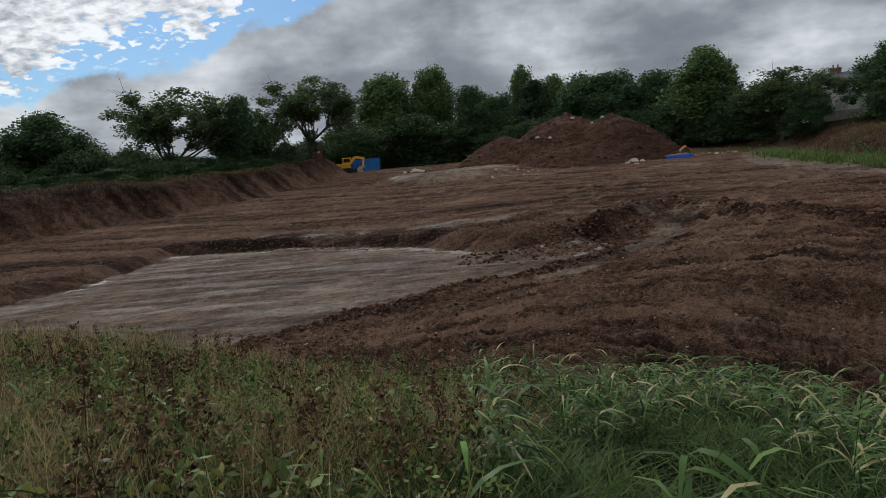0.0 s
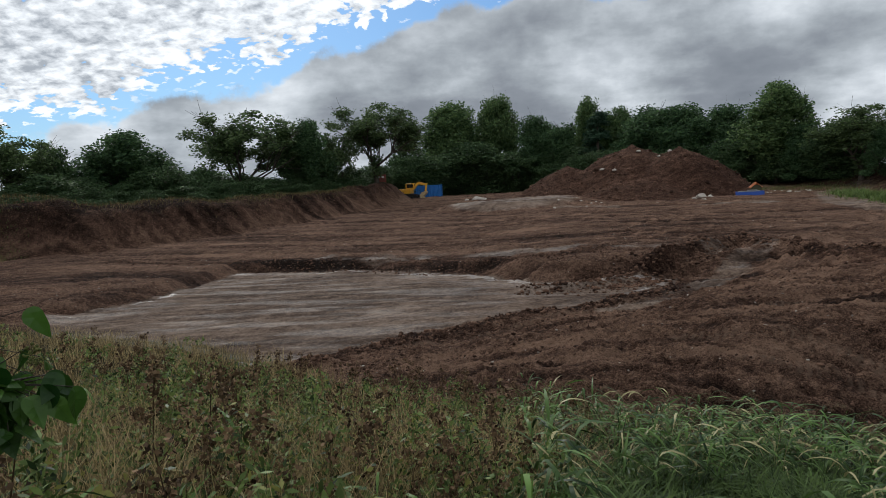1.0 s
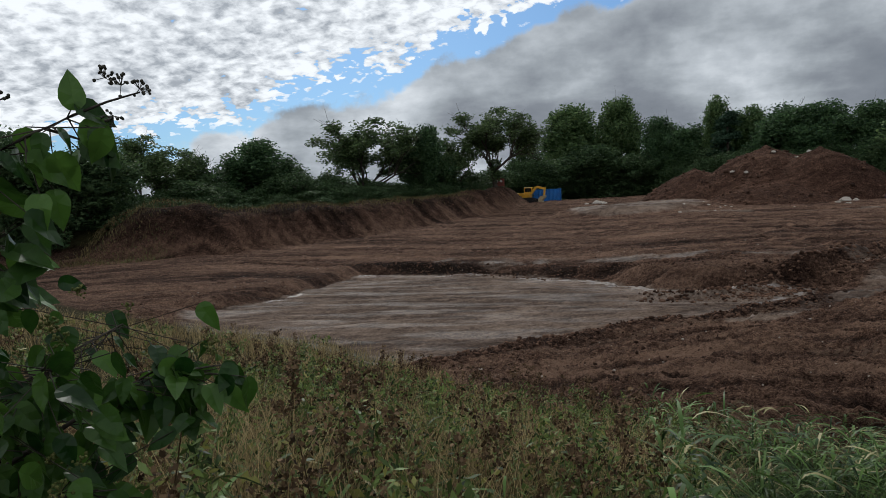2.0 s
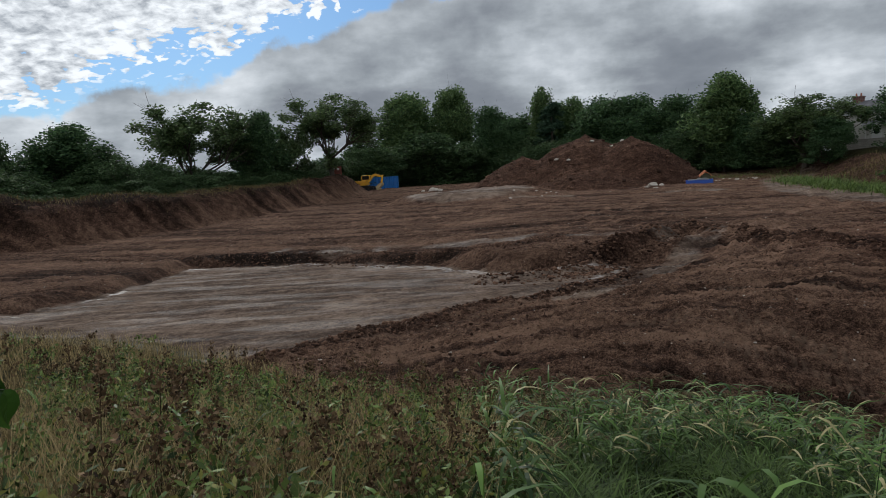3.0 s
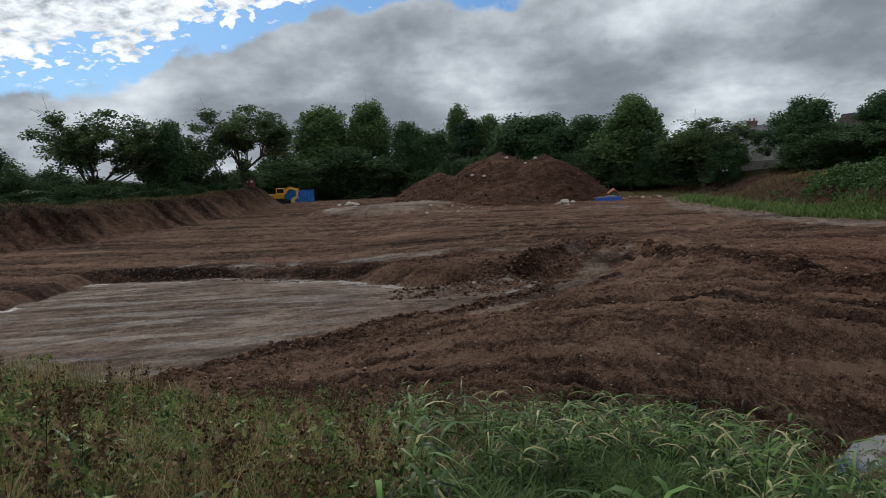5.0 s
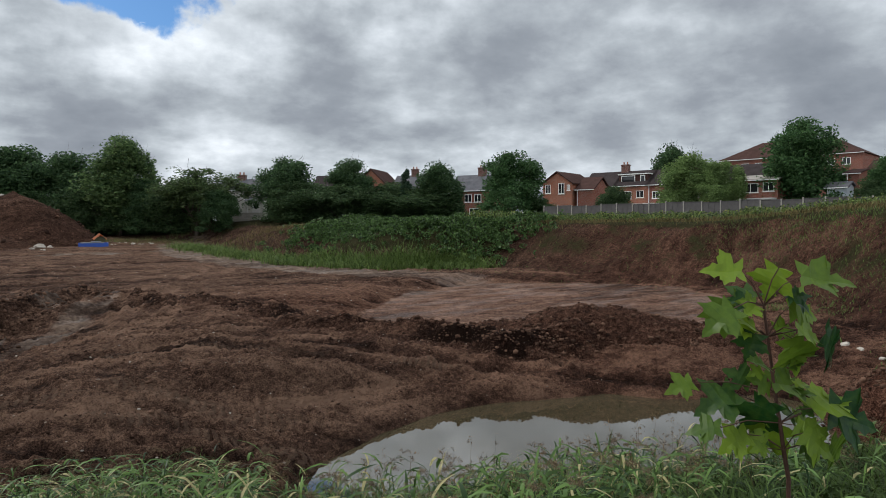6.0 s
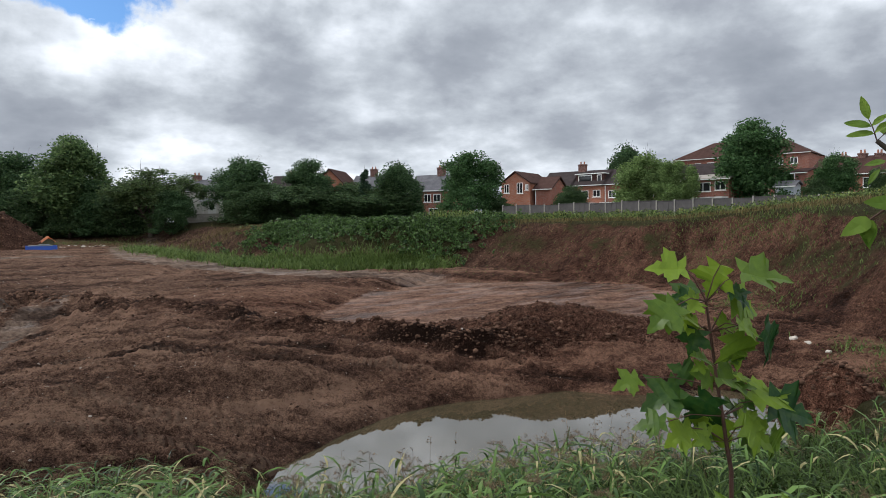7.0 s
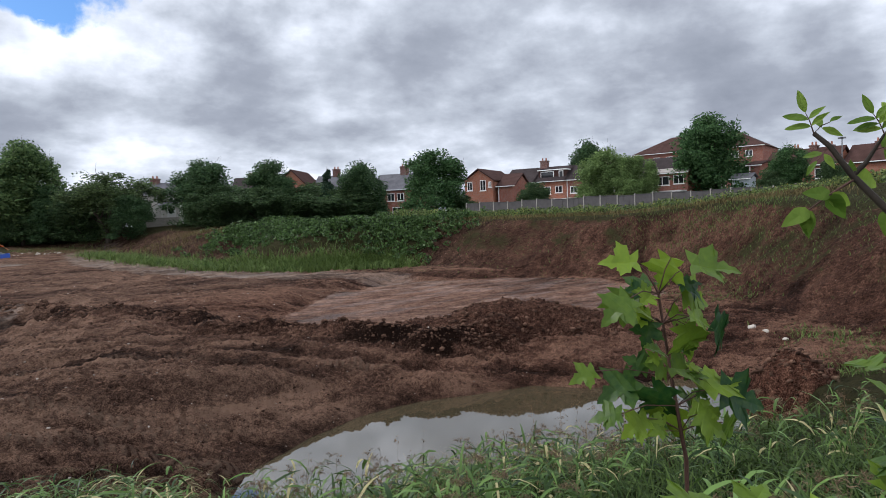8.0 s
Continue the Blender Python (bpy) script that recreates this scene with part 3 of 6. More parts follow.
def soil_heap(name, cx, cy, rx, ry, hgt, turn, label, peaks, seed, res=90, rough=0.22, red=0.0):
    """A tipped heap of soil: a few overlapping cones with slumped, cloddy flanks."""
    g = np.linspace(-1.25, 1.25, res)
    X, Y = np.meshgrid(g * rx, g * ry)
    h = np.zeros_like(X)
    for px, py, ph, pr in peaks:
        d = np.hypot((X / rx - px), (Y / ry - py)) / pr
        d = d * (1 + 0.22 * fbm(X + seed, Y - seed, 1.6 / max(rx, ry), 3))
        cone = ph * np.clip(1.06 - d, 0, None)
        cone = cone - 0.16 * ph * np.exp(-(d / 0.25) ** 2)
        h = np.maximum(h, np.minimum(cone, 0.86 * ph + 0.14 * cone) - 0.04)
    k = sstep(h, 0.0, 0.12)
    hz = hgt * h + k * hgt * rough * 0.35 * fbm(X + seed, Y, 4.0 / rx, 5, 0.62)
    c, s = math.cos(turn), math.sin(turn)
    wx, wy = cx + X * c - Y * s, cy + X * s + Y * c
    gz = ground(wx, wy, False)[0]
    base = ground_z(cx, cy)
    Z = np.where(k > 0, gz + hz, gz) - 0.25 * (1 - k) - base
    V = np.stack([X * c - Y * s, X * s + Y * c, Z], -1).reshape(-1, 3)
    i, j = np.meshgrid(np.arange(res - 1), np.arange(res - 1), indexing="ij")
    F = np.stack([i * res + j, i * res + j + 1, (i + 1) * res + j + 1, (i + 1) * res + j], -1).reshape(-1, 4)
    keep = (k.ravel()[F].max(1) > 0)
    me = quads_mesh(name, V, F[keep], SOIL, True)
    at = me.attributes.new("red", "FLOAT", "POINT")
    at.data.foreach_set("value", np.full(len(V), red, dtype=np.float32))
    at = me.attributes.new("rut", "FLOAT", "POINT")
    at.data.foreach_set("value", np.full(len(V), 0.5, dtype=np.float32))
    return thing(name, me, label, "soil heap", (cx, cy, base))


soil_heap("earth_mound", 19.6, 107, 16.5, 13, 8.4, -0.35, "large heap of tipped reddish-brown soil and rubble",
          [(-0.05, 0.1, 1.05, 0.75), (0.38, -0.1, 0.95, 0.62), (-0.62, -0.05, 0.66, 0.55), (0.1, -0.35, 0.42, 0.7)], 3.0, 130, 0.2, 0.3)
soil_heap("soil_mound", 26.0, 16.7, 5.2, 2.8, 1.5, -0.95, "mound of freshly dug red-brown clods beside the pond",
          [(-0.05, 0.0, 1.1, 0.85), (0.22, 0.0, 1.05, 0.8), (0.55, 0.0, 0.7, 0.6), (-0.45, 0.1, 0.65, 0.75)], 11.0, 170, 0.42, 0.6)
soil_heap("clay_mound", 23.4, 5.2, 2.1, 1.7, 1.5, 0.4, "small heap of red clay clods at the pond edge",
          [(0.0, 0.0, 1.0, 0.9), (0.4, -0.3, 0.6, 0.6)], 23.0, 90, 0.5, 1.0)

# ---- trees ----
TREES_LEFT = [
    ('b', -68.1, 66.3, 16.2, 11.5),
    ('b', -62.5, 71.6, 14.3, 10.0),
    ('airy', -68.6, 88.6, 17.3, 13.6),
    ('b', -62.3, 93.2, 14.4, 6.4),
    ('full', -55.1, 97.5, 16.4, 12.2),
    ('b', -49.0, 96.3, 12.8, 7.9),
    ('airy', -42.1, 110.2, 19.7, 15.8),
    ('full', -33.1, 115.3, 18.3, 9.2),
    ('airy', -29.9, 120.3, 16.4, 8.0),
    ('airy', -22.7, 123.9, 21.3, 14.3),
]
TREES_MID = [
    ('b', -19.9, 148.7, 15.7, 8.5),
    ('tall', -11.0, 157.6, 24.6, 12.2),
    ('tall', -1.4, 160.0, 25.6, 8.8),
    ('b', -6.3, 149.9, 15.5, 14.6),
    ('b', -16.8, 145.0, 12.8, 10.6),
    ('full', 7.1, 151.8, 20.1, 9.2),
    ('full', 12.9, 147.4, 17.5, 9.6),
    ('tall', 17.0, 145.0, 22.4, 5.3),
    ('conifer', 18.6, 140.8, 19.3, 8.6),
    ('tall', 23.1, 148.2, 20.4, 7.3),
    ('b', 2.0, 148.0, 13.0, 10.8),
]
TREES_RIGHT = [
    ('full', 27.4, 137.3, 18.9, 12.5),
    ('full', 33.2, 131.9, 18.6, 11.0),
    ('full', 38.8, 126.2, 17.4, 9.6),
    ('tall', 42.3, 114.4, 19.3, 8.9),
    ('b', 40.6, 121.4, 13.9, 9.3),
    ('full', 45.1, 111.2, 12.6, 6.3),
    ('airy', 48.6, 100.9, 14.0, 11.8),
    ('b', 47.5, 105.8, 12.0, 7.5),
    ('full', 49.6, 95.9, 10.6, 5.2),
]
TREES_EAST = [
    ('full', 57.9, 91.3, 15.3, 8.0),
    ('b', 57.4, 86.8, 11.6, 7.6),
    ('full', 63.6, 82.4, 14.8, 6.3),
    ('b', 62.0, 81.1, 11.0, 9.1),
    ('b', 66.4, 77.6, 11.0, 8.3),
    ('conifer', 67.2, 74.2, 13.3, 2.4),
    ('full', 70.4, 71.2, 13.9, 6.1),
    ('b', 68.5, 71.6, 10.4, 8.8),
    ('round', 69.7, 57.2, 14.4, 8.2),
    ('b', 72.0, 54.3, 8.7, 4.4),
    ('b', 85.8, 51.8, 10.4, 4.1),
]
TREES_FAR = [
    ('light', 94.1, 44.8, 14.7, 8.4),
    ('light', 92.2, 39.4, 13.4, 5.7),
    ('round', 99.6, 31.6, 18.6, 10.2),
    ('round', 94.1, 20.4, 12.9, 5.4),
    ('b', 91.7, 21.9, 10.0, 3.8),
    ('b', 93.0, 15.5, 10.9, 3.0),
    ('full', 133.9, 68.2, 20.5, 8.5),
]


def leaf_cloud(rng, centres, spread, per, size, flat=0.5):
    """Small leaf faces scattered round the twig ends."""
    n = len(centres) * per
    C = np.repeat(np.asarray(centres), per, axis=0)
    off = rng.normal(0, 1, (n, 3))
    off /= np.maximum(1, np.linalg.norm(off, axis=1) / 1.35)[:, None]
    S = np.repeat(np.asarray(spread), per)[:, None] if np.ndim(spread) else spread
    C = C + off * S * np.array([1, 1, 0.75])
    a = rng.normal(0, 1, (n, 3))
    a /= np.linalg.norm(a, axis=1)[:, None]
    b = np.cross(a, rng.normal(0, 1, (n, 3)))
    b /= np.linalg.norm(b, axis=1)[:, None] + 1e-9
    L = size * rng.uniform(0.6, 1.3, (n, 1))
    W = L * flat
    V = np.stack([C - a * L, C + b * W, C + a * L, C - b * W], 1).reshape(-1, 3)
    F = np.arange(n * 4).reshape(-1, 4)
    return V, F


def tree_meshes(kind, seed):
    """Trunk and crown of a tree 1 high and 1 wide."""
    rng = np.random.default_rng(seed)
    parts, tips, spread = [], [], []
    H = 12.0
    if kind == "conifer":
        parts.append(tube([(0, 0, 0), (0.05, 0, H * 0.5), (0, 0, H)], [0.25, 0.15, 0.03], 6))
        for i in range(60):
            z = H * rng.uniform(0.12, 0.98)
            rad = 2.6 * (1 - z / H) ** 0.8 + 0.25
            a = rng.uniform(0, 6.28)
            for k in (0.35, 0.7, 1.0):
                tips.append((rad * k * math.cos(a), rad * k * math.sin(a), z - 0.35 * k * rad))
                spread.append(0.35)
        V, F = leaf_cloud(rng, tips, spread, 44, 0.20, 0.35)
    else:
        fork, limbs, lo_a, hi_a, levels, clump, per, size = {
            "airy": (0.22, 7, 15, 75, 3, 0.55, 38, 0.140), "full": (0.12, 9, 8, 85, 3, 0.85, 42, 0.160),
            "tall": (0.14, 9, 6, 62, 3, 0.75, 40, 0.150), "round": (0.10, 10, 8, 100, 3, 0.85, 42, 0.155),
            "light": (0.12, 9, 10, 88, 3, 0.75, 38, 0.150), "b": (0.04, 10, 8, 85, 2, 1.15, 60, 0.200)}[kind]
        lean = Vector((rng.uniform(-0.5, 0.5), rng.uniform(-0.5, 0.5), 0))
        top = Vector((0, 0, H * fork)) + lean * 0.5
        parts.append(tube([(0, 0, -0.3), top * 0.5 + Vector((0.1, 0, 0)), top], [0.36, 0.30, 0.26], 7))

        def grow(p, d, length, r, level):
            """A bough that bends upwards, forks, and ends in leafy twigs."""
            midp = p + d * length * 0.5 + Vector(rng.normal(0, 0.07, 3)) * length
            q = p + d * length + Vector((0, 0, 0.08 * length))
            parts.append(tube([p, midp, q], [r, r * 0.82, r * 0.62], 5 if level > 1 else 3))
            if level <= 1:
                tips.append(midp)
                spread.append(clump * 0.8)
            if level == 0:
                tips.append(q)
                spread.append(clump * rng.uniform(0.7, 1.15))
                return
            for _ in range(3):
                n = d.cross(Vector(rng.normal(0, 1, 3))).normalized()
                way = (d + n * math.tan(radians(rng.uniform(18, 52))) + Vector((0, 0, 0.12))).normalized()
                grow(q if rng.random() < 0.7 else midp, way, length * rng.uniform(0.58, 0.84), r * 0.56, level - 1)

        for i in range(limbs):
            a = i * 2.4 + rng.uniform(-0.4, 0.4)
            t = radians(lo_a + (hi_a - lo_a) * ((i * 0.618) % 1.0))
            d = Vector((math.sin(t) * math.cos(a), math.sin(t) * math.sin(a), math.cos(t)))
            p = top * rng.uniform(0.75, 1.0) if kind != "b" else Vector((0.3 * math.cos(a), 0.3 * math.sin(a), 0.2))
            grow(p, d, H * (0.30 if levels == 3 else 0.38) * rng.uniform(0.8, 1.15), 0.15, levels)
        # ivy up the trunk, and low growth round its foot
        for _ in range({"airy": 26, "full": 40, "tall": 34, "round": 26, "light": 26, "b": 70}[kind]):
            a, r = rng.uniform(0, 6.28), rng.uniform(0.1, 0.5 if kind == "airy" else (3.6 if kind == "b" else 2.6))
            tips.append(top * 0.3 + Vector((r * math.cos(a), r * math.sin(a), H * rng.uniform(0.02, 0.30))))
            spread.append(0.45 if kind == "airy" else 0.8)
        # bring the boughs into the kind's own outline, then round it off with lobes of leaf
        wide, low = {"airy": (9.4, 0.26), "full": (7.6, 0.10), "tall": (5.4, 0.12), "round": (8.2, 0.10), "light": (8.0, 0.12), "b": (9.0, 0.0)}[kind]
        T = np.array([tuple(p) for p in tips])
        span = np.percentile(np.hypot(T[:, 0], T[:, 1]), 92)
        squash = np.array([wide / 2 / span, wide / 2 / span, H * 0.95 / np.percentile(T[:, 2], 98)])
        T = T * squash
        parts = [([tuple(np.array(v) * squash) for v in pv], pf) for pv, pf in parts]
        mid_c, rad = np.array([0, 0, H * (1 + low) / 2]), np.array([wide / 2, wide / 2, H * (1 - low) / 2])
        q = np.linalg.norm((T - mid_c) / rad, axis=1)
        cut = (q > 1) & (T[:, 2] > H * 0.3)
        T[cut] = mid_c + (T[cut] - mid_c) / q[cut][:, None] * rng.uniform(0.8, 1.0, (cut.sum(), 1))
        more = {"airy": 60, "full": 150, "tall": 130, "round": 170, "light": 130, "b": 110}[kind]
        hubs = rng.normal(0, 1, (9, 3))
        hubs = hubs / np.linalg.norm(hubs, axis=1)[:, None] * rng.uniform(0.35, 0.72, (9, 1))
        k = rng.integers(9, size=more)
        d = rng.normal(0, 1, (more, 3))
        d /= np.linalg.norm(d, axis=1)[:, None]
        lobes = mid_c + rad * (hubs[k] + d * rng.uniform(0.12, 0.40, (more, 1)))
        T = np.vstack([T, lobes])
        spread = np.concatenate([np.array(spread) * 0.85, rng.uniform(0.45, 0.95, more) * (0.65 if kind == "airy" else 1.0)])
        V, F = leaf_cloud(rng, T, spread, per, size, 0.6)
        V[:, 2] = np.maximum(V[:, 2], 0.05)
    tv, tf = join_parts(parts)
    tv = np.array([tuple(v) for v in tv])
    lo, hi = np.percentile(V, 2.5, axis=0), np.percentile(V, 97.5, axis=0)
    k = np.array([1 / (hi[0] - lo[0]), 1 / (hi[1] - lo[1]), 1 / np.percentile(V[:, 2], 99.6)])
    return quads_mesh("trunk", tv * k, tf, BARK, True), quads_mesh("crown", V * k, F, LEAF[kind])


TREE_WORDS = {
    "full": ("tree", "dense dark green broadleaf tree behind the site", "tree"),
    "airy": ("tree", "open-crowned olive green tree with sky showing through", "tree"),
    "tall": ("tree", "tall narrow broadleaf tree in full leaf", "tree"),
    "round": ("tree", "rounded dense dark green tree by the gardens", "tree"),
    "light": ("tree", "light green garden tree behind the fence", "tree"),
    "b": ("shrub", "dark green overgrown shrub at the wood edge", "shrub"),
    "conifer": ("conifer", "dark conifer with a pointed top", "tree"),
}
_tree_store = {}


def plant(kind, x, y, top, width, i):
    v = i % 3
    if (kind, v) not in _tree_store:
        _tree_store[kind, v] = tree_meshes(kind, 40 + 7 * v + len(kind) * 13)
    trunk, crown = _tree_store[kind, v]
    z = ground_z(x, y)
    name, label, cat = TREE_WORDS[kind]
    e = thing(name, None, label, cat, (x, y, z - 0.1), 1.9 * i, "trees round the site")
    e.scale = (width, width, max(2.0, top - z))
    for nm, me in (("trunk", trunk), ("crown", crown)):
        ob = new(nm, me)
        ob.parent = e


for rows in (TREES_LEFT, TREES_MID, TREES_RIGHT, TREES_EAST, TREES_FAR):
    for i, (kind, x, y, top, width) in enumerate(rows):
        plant(kind, x, y, top, width * 0.90, i)


# ---- wood edge: shrubs that close the gaps under the trees ----
def shrub_row(line, n, lo, hi, wide, seed, kinds=("b",)):
    rng = random.Random(seed)
    for i in range(n):
        t = (i + rng.uniform(0.2, 0.8)) / n * (len(line) - 1)
        k = min(int(t), len(line) - 2)
        x = line[k][0] + (line[k + 1][0] - line[k][0]) * (t - k) + rng.uniform(-1, 1)
        y = line[k][1] + (line[k + 1][1] - line[k][1]) * (t - k) + rng.uniform(-1, 1)
        plant(rng.choice(kinds), x, y, ground_z(x, y) + rng.uniform(lo, hi), wide * rng.uniform(0.8, 1.25), i)


shrub_row([(-72, 72), (-58, 86), (-44, 102), (-30, 116), (-24, 132)], 18, 3.5, 6.5, 6.5, 5)
shrub_row([(-66, 74), (-51, 86), (-38, 99), (-30, 111), (-26, 127)], 34, 2.2, 4.2, 5.0, 15)
shrub_row([(-24, 140), (-12, 154), (6, 156), (14, 142)], 24, 5, 9, 8.0, 6)
shrub_row([(14, 138), (26, 128), (36, 124), (46, 114), (52, 110)], 24, 3.5, 7, 6.5, 7)
shrub_row([(62, 104), (72, 95), (82, 82)], 10, 4, 7, 6.5, 8)
shrub_row([(-90, 120), (-50, 150), (-20, 175), (30, 170), (70, 150)], 26, 5, 8, 12.0, 9, ("full", "b"))

# ---- house materials ----


def brick_mat(name, c, mortar=(0.30, 0.27, 0.24)):
    a = Mat(name, 0.85, 0.2)
    b = a.n("ShaderNodeTexBrick", Scale=1.0)
    b.inputs["Brick Width"].default_value, b.inputs["Row Height"].default_value, b.inputs["Mortar Size"].default_value = 0.225, 0.075, 0.008
    b.inputs["Color1"].default_value = (*[x * 0.8 for x in c], 1)
    b.inputs["Color2"].default_value = (*[x * 1.15 for x in c], 1)
    b.inputs["Mortar"].default_value = (*mortar, 1)
    mp = a.n("ShaderNodeMapping")
    mp.inputs["Rotation"].default_value = (radians(90), 0, 0)
    a.link(a.local(), mp.inputs[0])
    a.link(mp.outputs[0], b.inputs["Vector"])
    a.colour(a.mix(0.35, b.outputs["Color"], a.ramp(a.noise(0.6, 5), (0.3, tuple(x * 0.55 for x in c)), (0.7, tuple(x * 1.2 for x in c)))))
    return a.m


def tile_mat(name, c):
    a = Mat(name, 0.95, 0.08)
    w = a.n("ShaderNodeTexWave", Scale=2.2, Distortion=0.6)
    w.bands_direction = "Z"
    a.link(a.local(), w.inputs["Vector"])
    v = a.math("ADD", a.math("MULTIPLY", w.outputs["Fac"], 0.3), a.math("MULTIPLY", a.noise(0.9, 6), 0.7))
    a.colour(a.ramp(v, (0.25, tuple(x * 0.6 for x in c)), (0.75, tuple(x * 1.35 for x in c))))
    a.bump(w.outputs["Fac"], 0.4, 0.03)
    return a.m


BRICK = brick_mat("red_brick", (0.235, 0.082, 0.054))
BRICK_ORANGE = brick_mat("orange_brick", (0.30, 0.110, 0.062))
BRICK_DARK = brick_mat("dark_brick", (0.12, 0.052, 0.042))
RENDER_WHITE = simple("white_render", (0.62, 0.60, 0.56), 0.85, 0.2, var=0.12)
RENDER_CREAM = simple("cream_render", (0.50, 0.45, 0.36), 0.85, 0.2, var=0.15)
ROOF_DARK = tile_mat("dark_roof_tile", (0.042, 0.034, 0.034))
ROOF_BROWN = tile_mat("brown_roof_tile", (0.058, 0.032, 0.027))
ROOF_GREY = tile_mat("grey_slate", (0.105, 0.105, 0.115))
UPVC = simple("white_window_frame", (0.72, 0.72, 0.70), 0.4, 0.4, var=0.06)
GLASS = Mat("window_glass", 0.06, 0.6).colour((0.018, 0.02, 0.022)).m
CONCRETE = simple("concrete", (0.30, 0.28, 0.25), 0.9, 0.2, scale=1.5, bump=0.3)
FENCE_WOOD = simple("weathered_fence_wood", (0.105, 0.098, 0.098), 0.85, 0.2, scale=2.5, bump=0.3)
METAL_GREY = simple("grey_metal", (0.16, 0.16, 0.165), 0.5, 0.4, 0.4)


def house(name, label, x, y, angle, width, depth, base, eaves, ridge, wall, roof, windows=(), chimneys=(), gable_front=False, hip=0.0, doors=()):
    """A house whose front left corner stands at x, y; its front runs along the angle and faces the site.
    windows: (u, z, w, h); chimneys: (u, v, height over the ridge, width). Heights are world heights."""
    e = thing(name, None, label, "house", (x, y, base - 0.3), radians(angle), "houses beyond the fence")
    he, hr = eaves - base + 0.3, ridge - base + 0.3
    bm = bmesh.new()
    if gable_front:
        add_prism(bm, [(0, 0), (width, 0), (width, he), (width / 2, hr - 0.12), (0, he)], 0, depth)
    else:
        vs = [[(xx, 0, 0), (xx, depth, 0), (xx, depth, he), (xx, depth / 2, hr - 0.12), (xx, 0, he)] for xx in (0, width)]
        if hip:
            vs = [[(xx, 0, 0), (xx, depth, 0), (xx, depth, he), (xx, 0, he)] for xx in (0, width)]
        a, b = [[bm.verts.new(p) for p in q] for q in vs]
        n = len(a)
        bm.faces.new(a[::-1])
        bm.faces.new(b)
        for i in range(n):
            bm.faces.new((a[i], a[(i + 1) % n], b[(i + 1) % n], b[i]))
        bmesh.ops.recalc_face_normals(bm, faces=bm.faces)
    part("wall", bm, wall, e)
    # roof slabs with overhang
    bm = bmesh.new()
    o, t = 0.3, 0.18
    if gable_front:
        for s in (0, 1):
            f = (lambda u: u) if s == 0 else (lambda u: width - u)
            drop = (hr - he) / (width / 2) * o
            p = [(f(-o), he - drop), (f(width / 2), hr), (f(width / 2), hr + t), (f(-o), he - drop + t)]
            add_prism(bm, p, -o, depth + o)
    elif hip:
        lo = [(-o, -o), (width + o, -o), (width + o, depth + o), (-o, depth + o)]
        q = [bm.verts.new((u, v, he - 0.02)) for u, v in lo]
        r1, r2 = bm.verts.new((hip, depth / 2, hr)), bm.verts.new((width - hip, depth / 2, hr))
        bm.faces.new((q[0], q[1], r2, r1))
        bm.faces.new((q[1], q[2], r2))
        bm.faces.new((q[2], q[3], r1, r2))
        bm.faces.new((q[3], q[0], r1))
        bm.faces.new(q[::-1])
    else:
        drop = (hr - he) / (depth / 2) * o
        for s in (0, 1):
            f = (lambda v: v) if s == 0 else (lambda v: depth - v)
            a = [(xx, f(v), z) for xx in (-o, width + o) for v, z in ((-o, he - drop), (depth / 2, hr), (depth / 2, hr + t), (-o, he - drop + t))]
            vv = [bm.verts.new(p) for p in a]
            for q in ((0, 1, 2, 3), (7, 6, 5, 4), (0, 4, 5, 1), (1, 5, 6, 2), (2, 6, 7, 3), (3, 7, 4, 0)):
                bm.faces.new([vv[i] for i in q])
        bmesh.ops.recalc_face_normals(bm, faces=bm.faces)
    roof_ob = part("roof", bm, roof, e)
    if not gable_front:
        part("gutter", box_bm((-o, -o - 0.12, he - 0.12, width + o, -o + 0.0, he - 0.0)), UPVC, e)
        part("downpipe", box_bm((0.1, -0.1, 0, 0.2, 0.0, he - 0.1)), UPVC, e)
    for u, v, up, w in chimneys:
        c = part("chimney", box_bm((u - w / 2, v - 0.45, hr - 1.6, u + w / 2, v + 0.45, hr + up), (u - w / 2 - 0.08, v - 0.53, hr + up - 0.2, u + w / 2 + 0.08, v + 0.53, hr + up - 0.03)), BRICK_DARK, e)
        for k in (-0.25, 0.25):
            V, F = tube([(u + k * w, v, hr + up - 0.03), (u + k * w, v, hr + up + 0.45)], [0.14, 0.11], 8)
            part("chimney_pot", mesh_from("chimney_pot", V, F), BRICK_ORANGE, c)
    for u, z, w, h in windows:
        zz = z - base + 0.3
        f = 0.09
        bm = box_bm((u - w / 2, -0.07, zz, u + w / 2, 0.02, zz + f), (u - w / 2, -0.07, zz + h - f, u + w / 2, 0.02, zz + h),
                    (u - w / 2, -0.07, zz + f, u - w / 2 + f, 0.02, zz + h - f), (u + w / 2 - f, -0.07, zz + f, u + w / 2, 0.02, zz + h - f),
                    (u - f / 2, -0.06, zz + f, u + f / 2, 0.02, zz + h - f), (u - w / 2 - 0.1, -0.13, zz - 0.09, u + w / 2 + 0.1, 0.0, zz - 0.003))
        wn = part("window", bm, UPVC, e)
        part("pane", box_bm((u - w / 2 + f, -0.03, zz + f, u + w / 2 - f, -0.015, zz + h - f)), GLASS, wn)
    for u, z, w, h in doors:
        zz = z - base + 0.3
        d = part("door", box_bm((u - w / 2, -0.08, zz, u + w / 2, 0.0, zz + h)), UPVC, e)
        part("pane", box_bm((u - w * 0.28, -0.095, zz + h * 0.58, u + w * 0.28, -0.082, zz + h * 0.86)), GLASS, d)
    return e, roof_ob


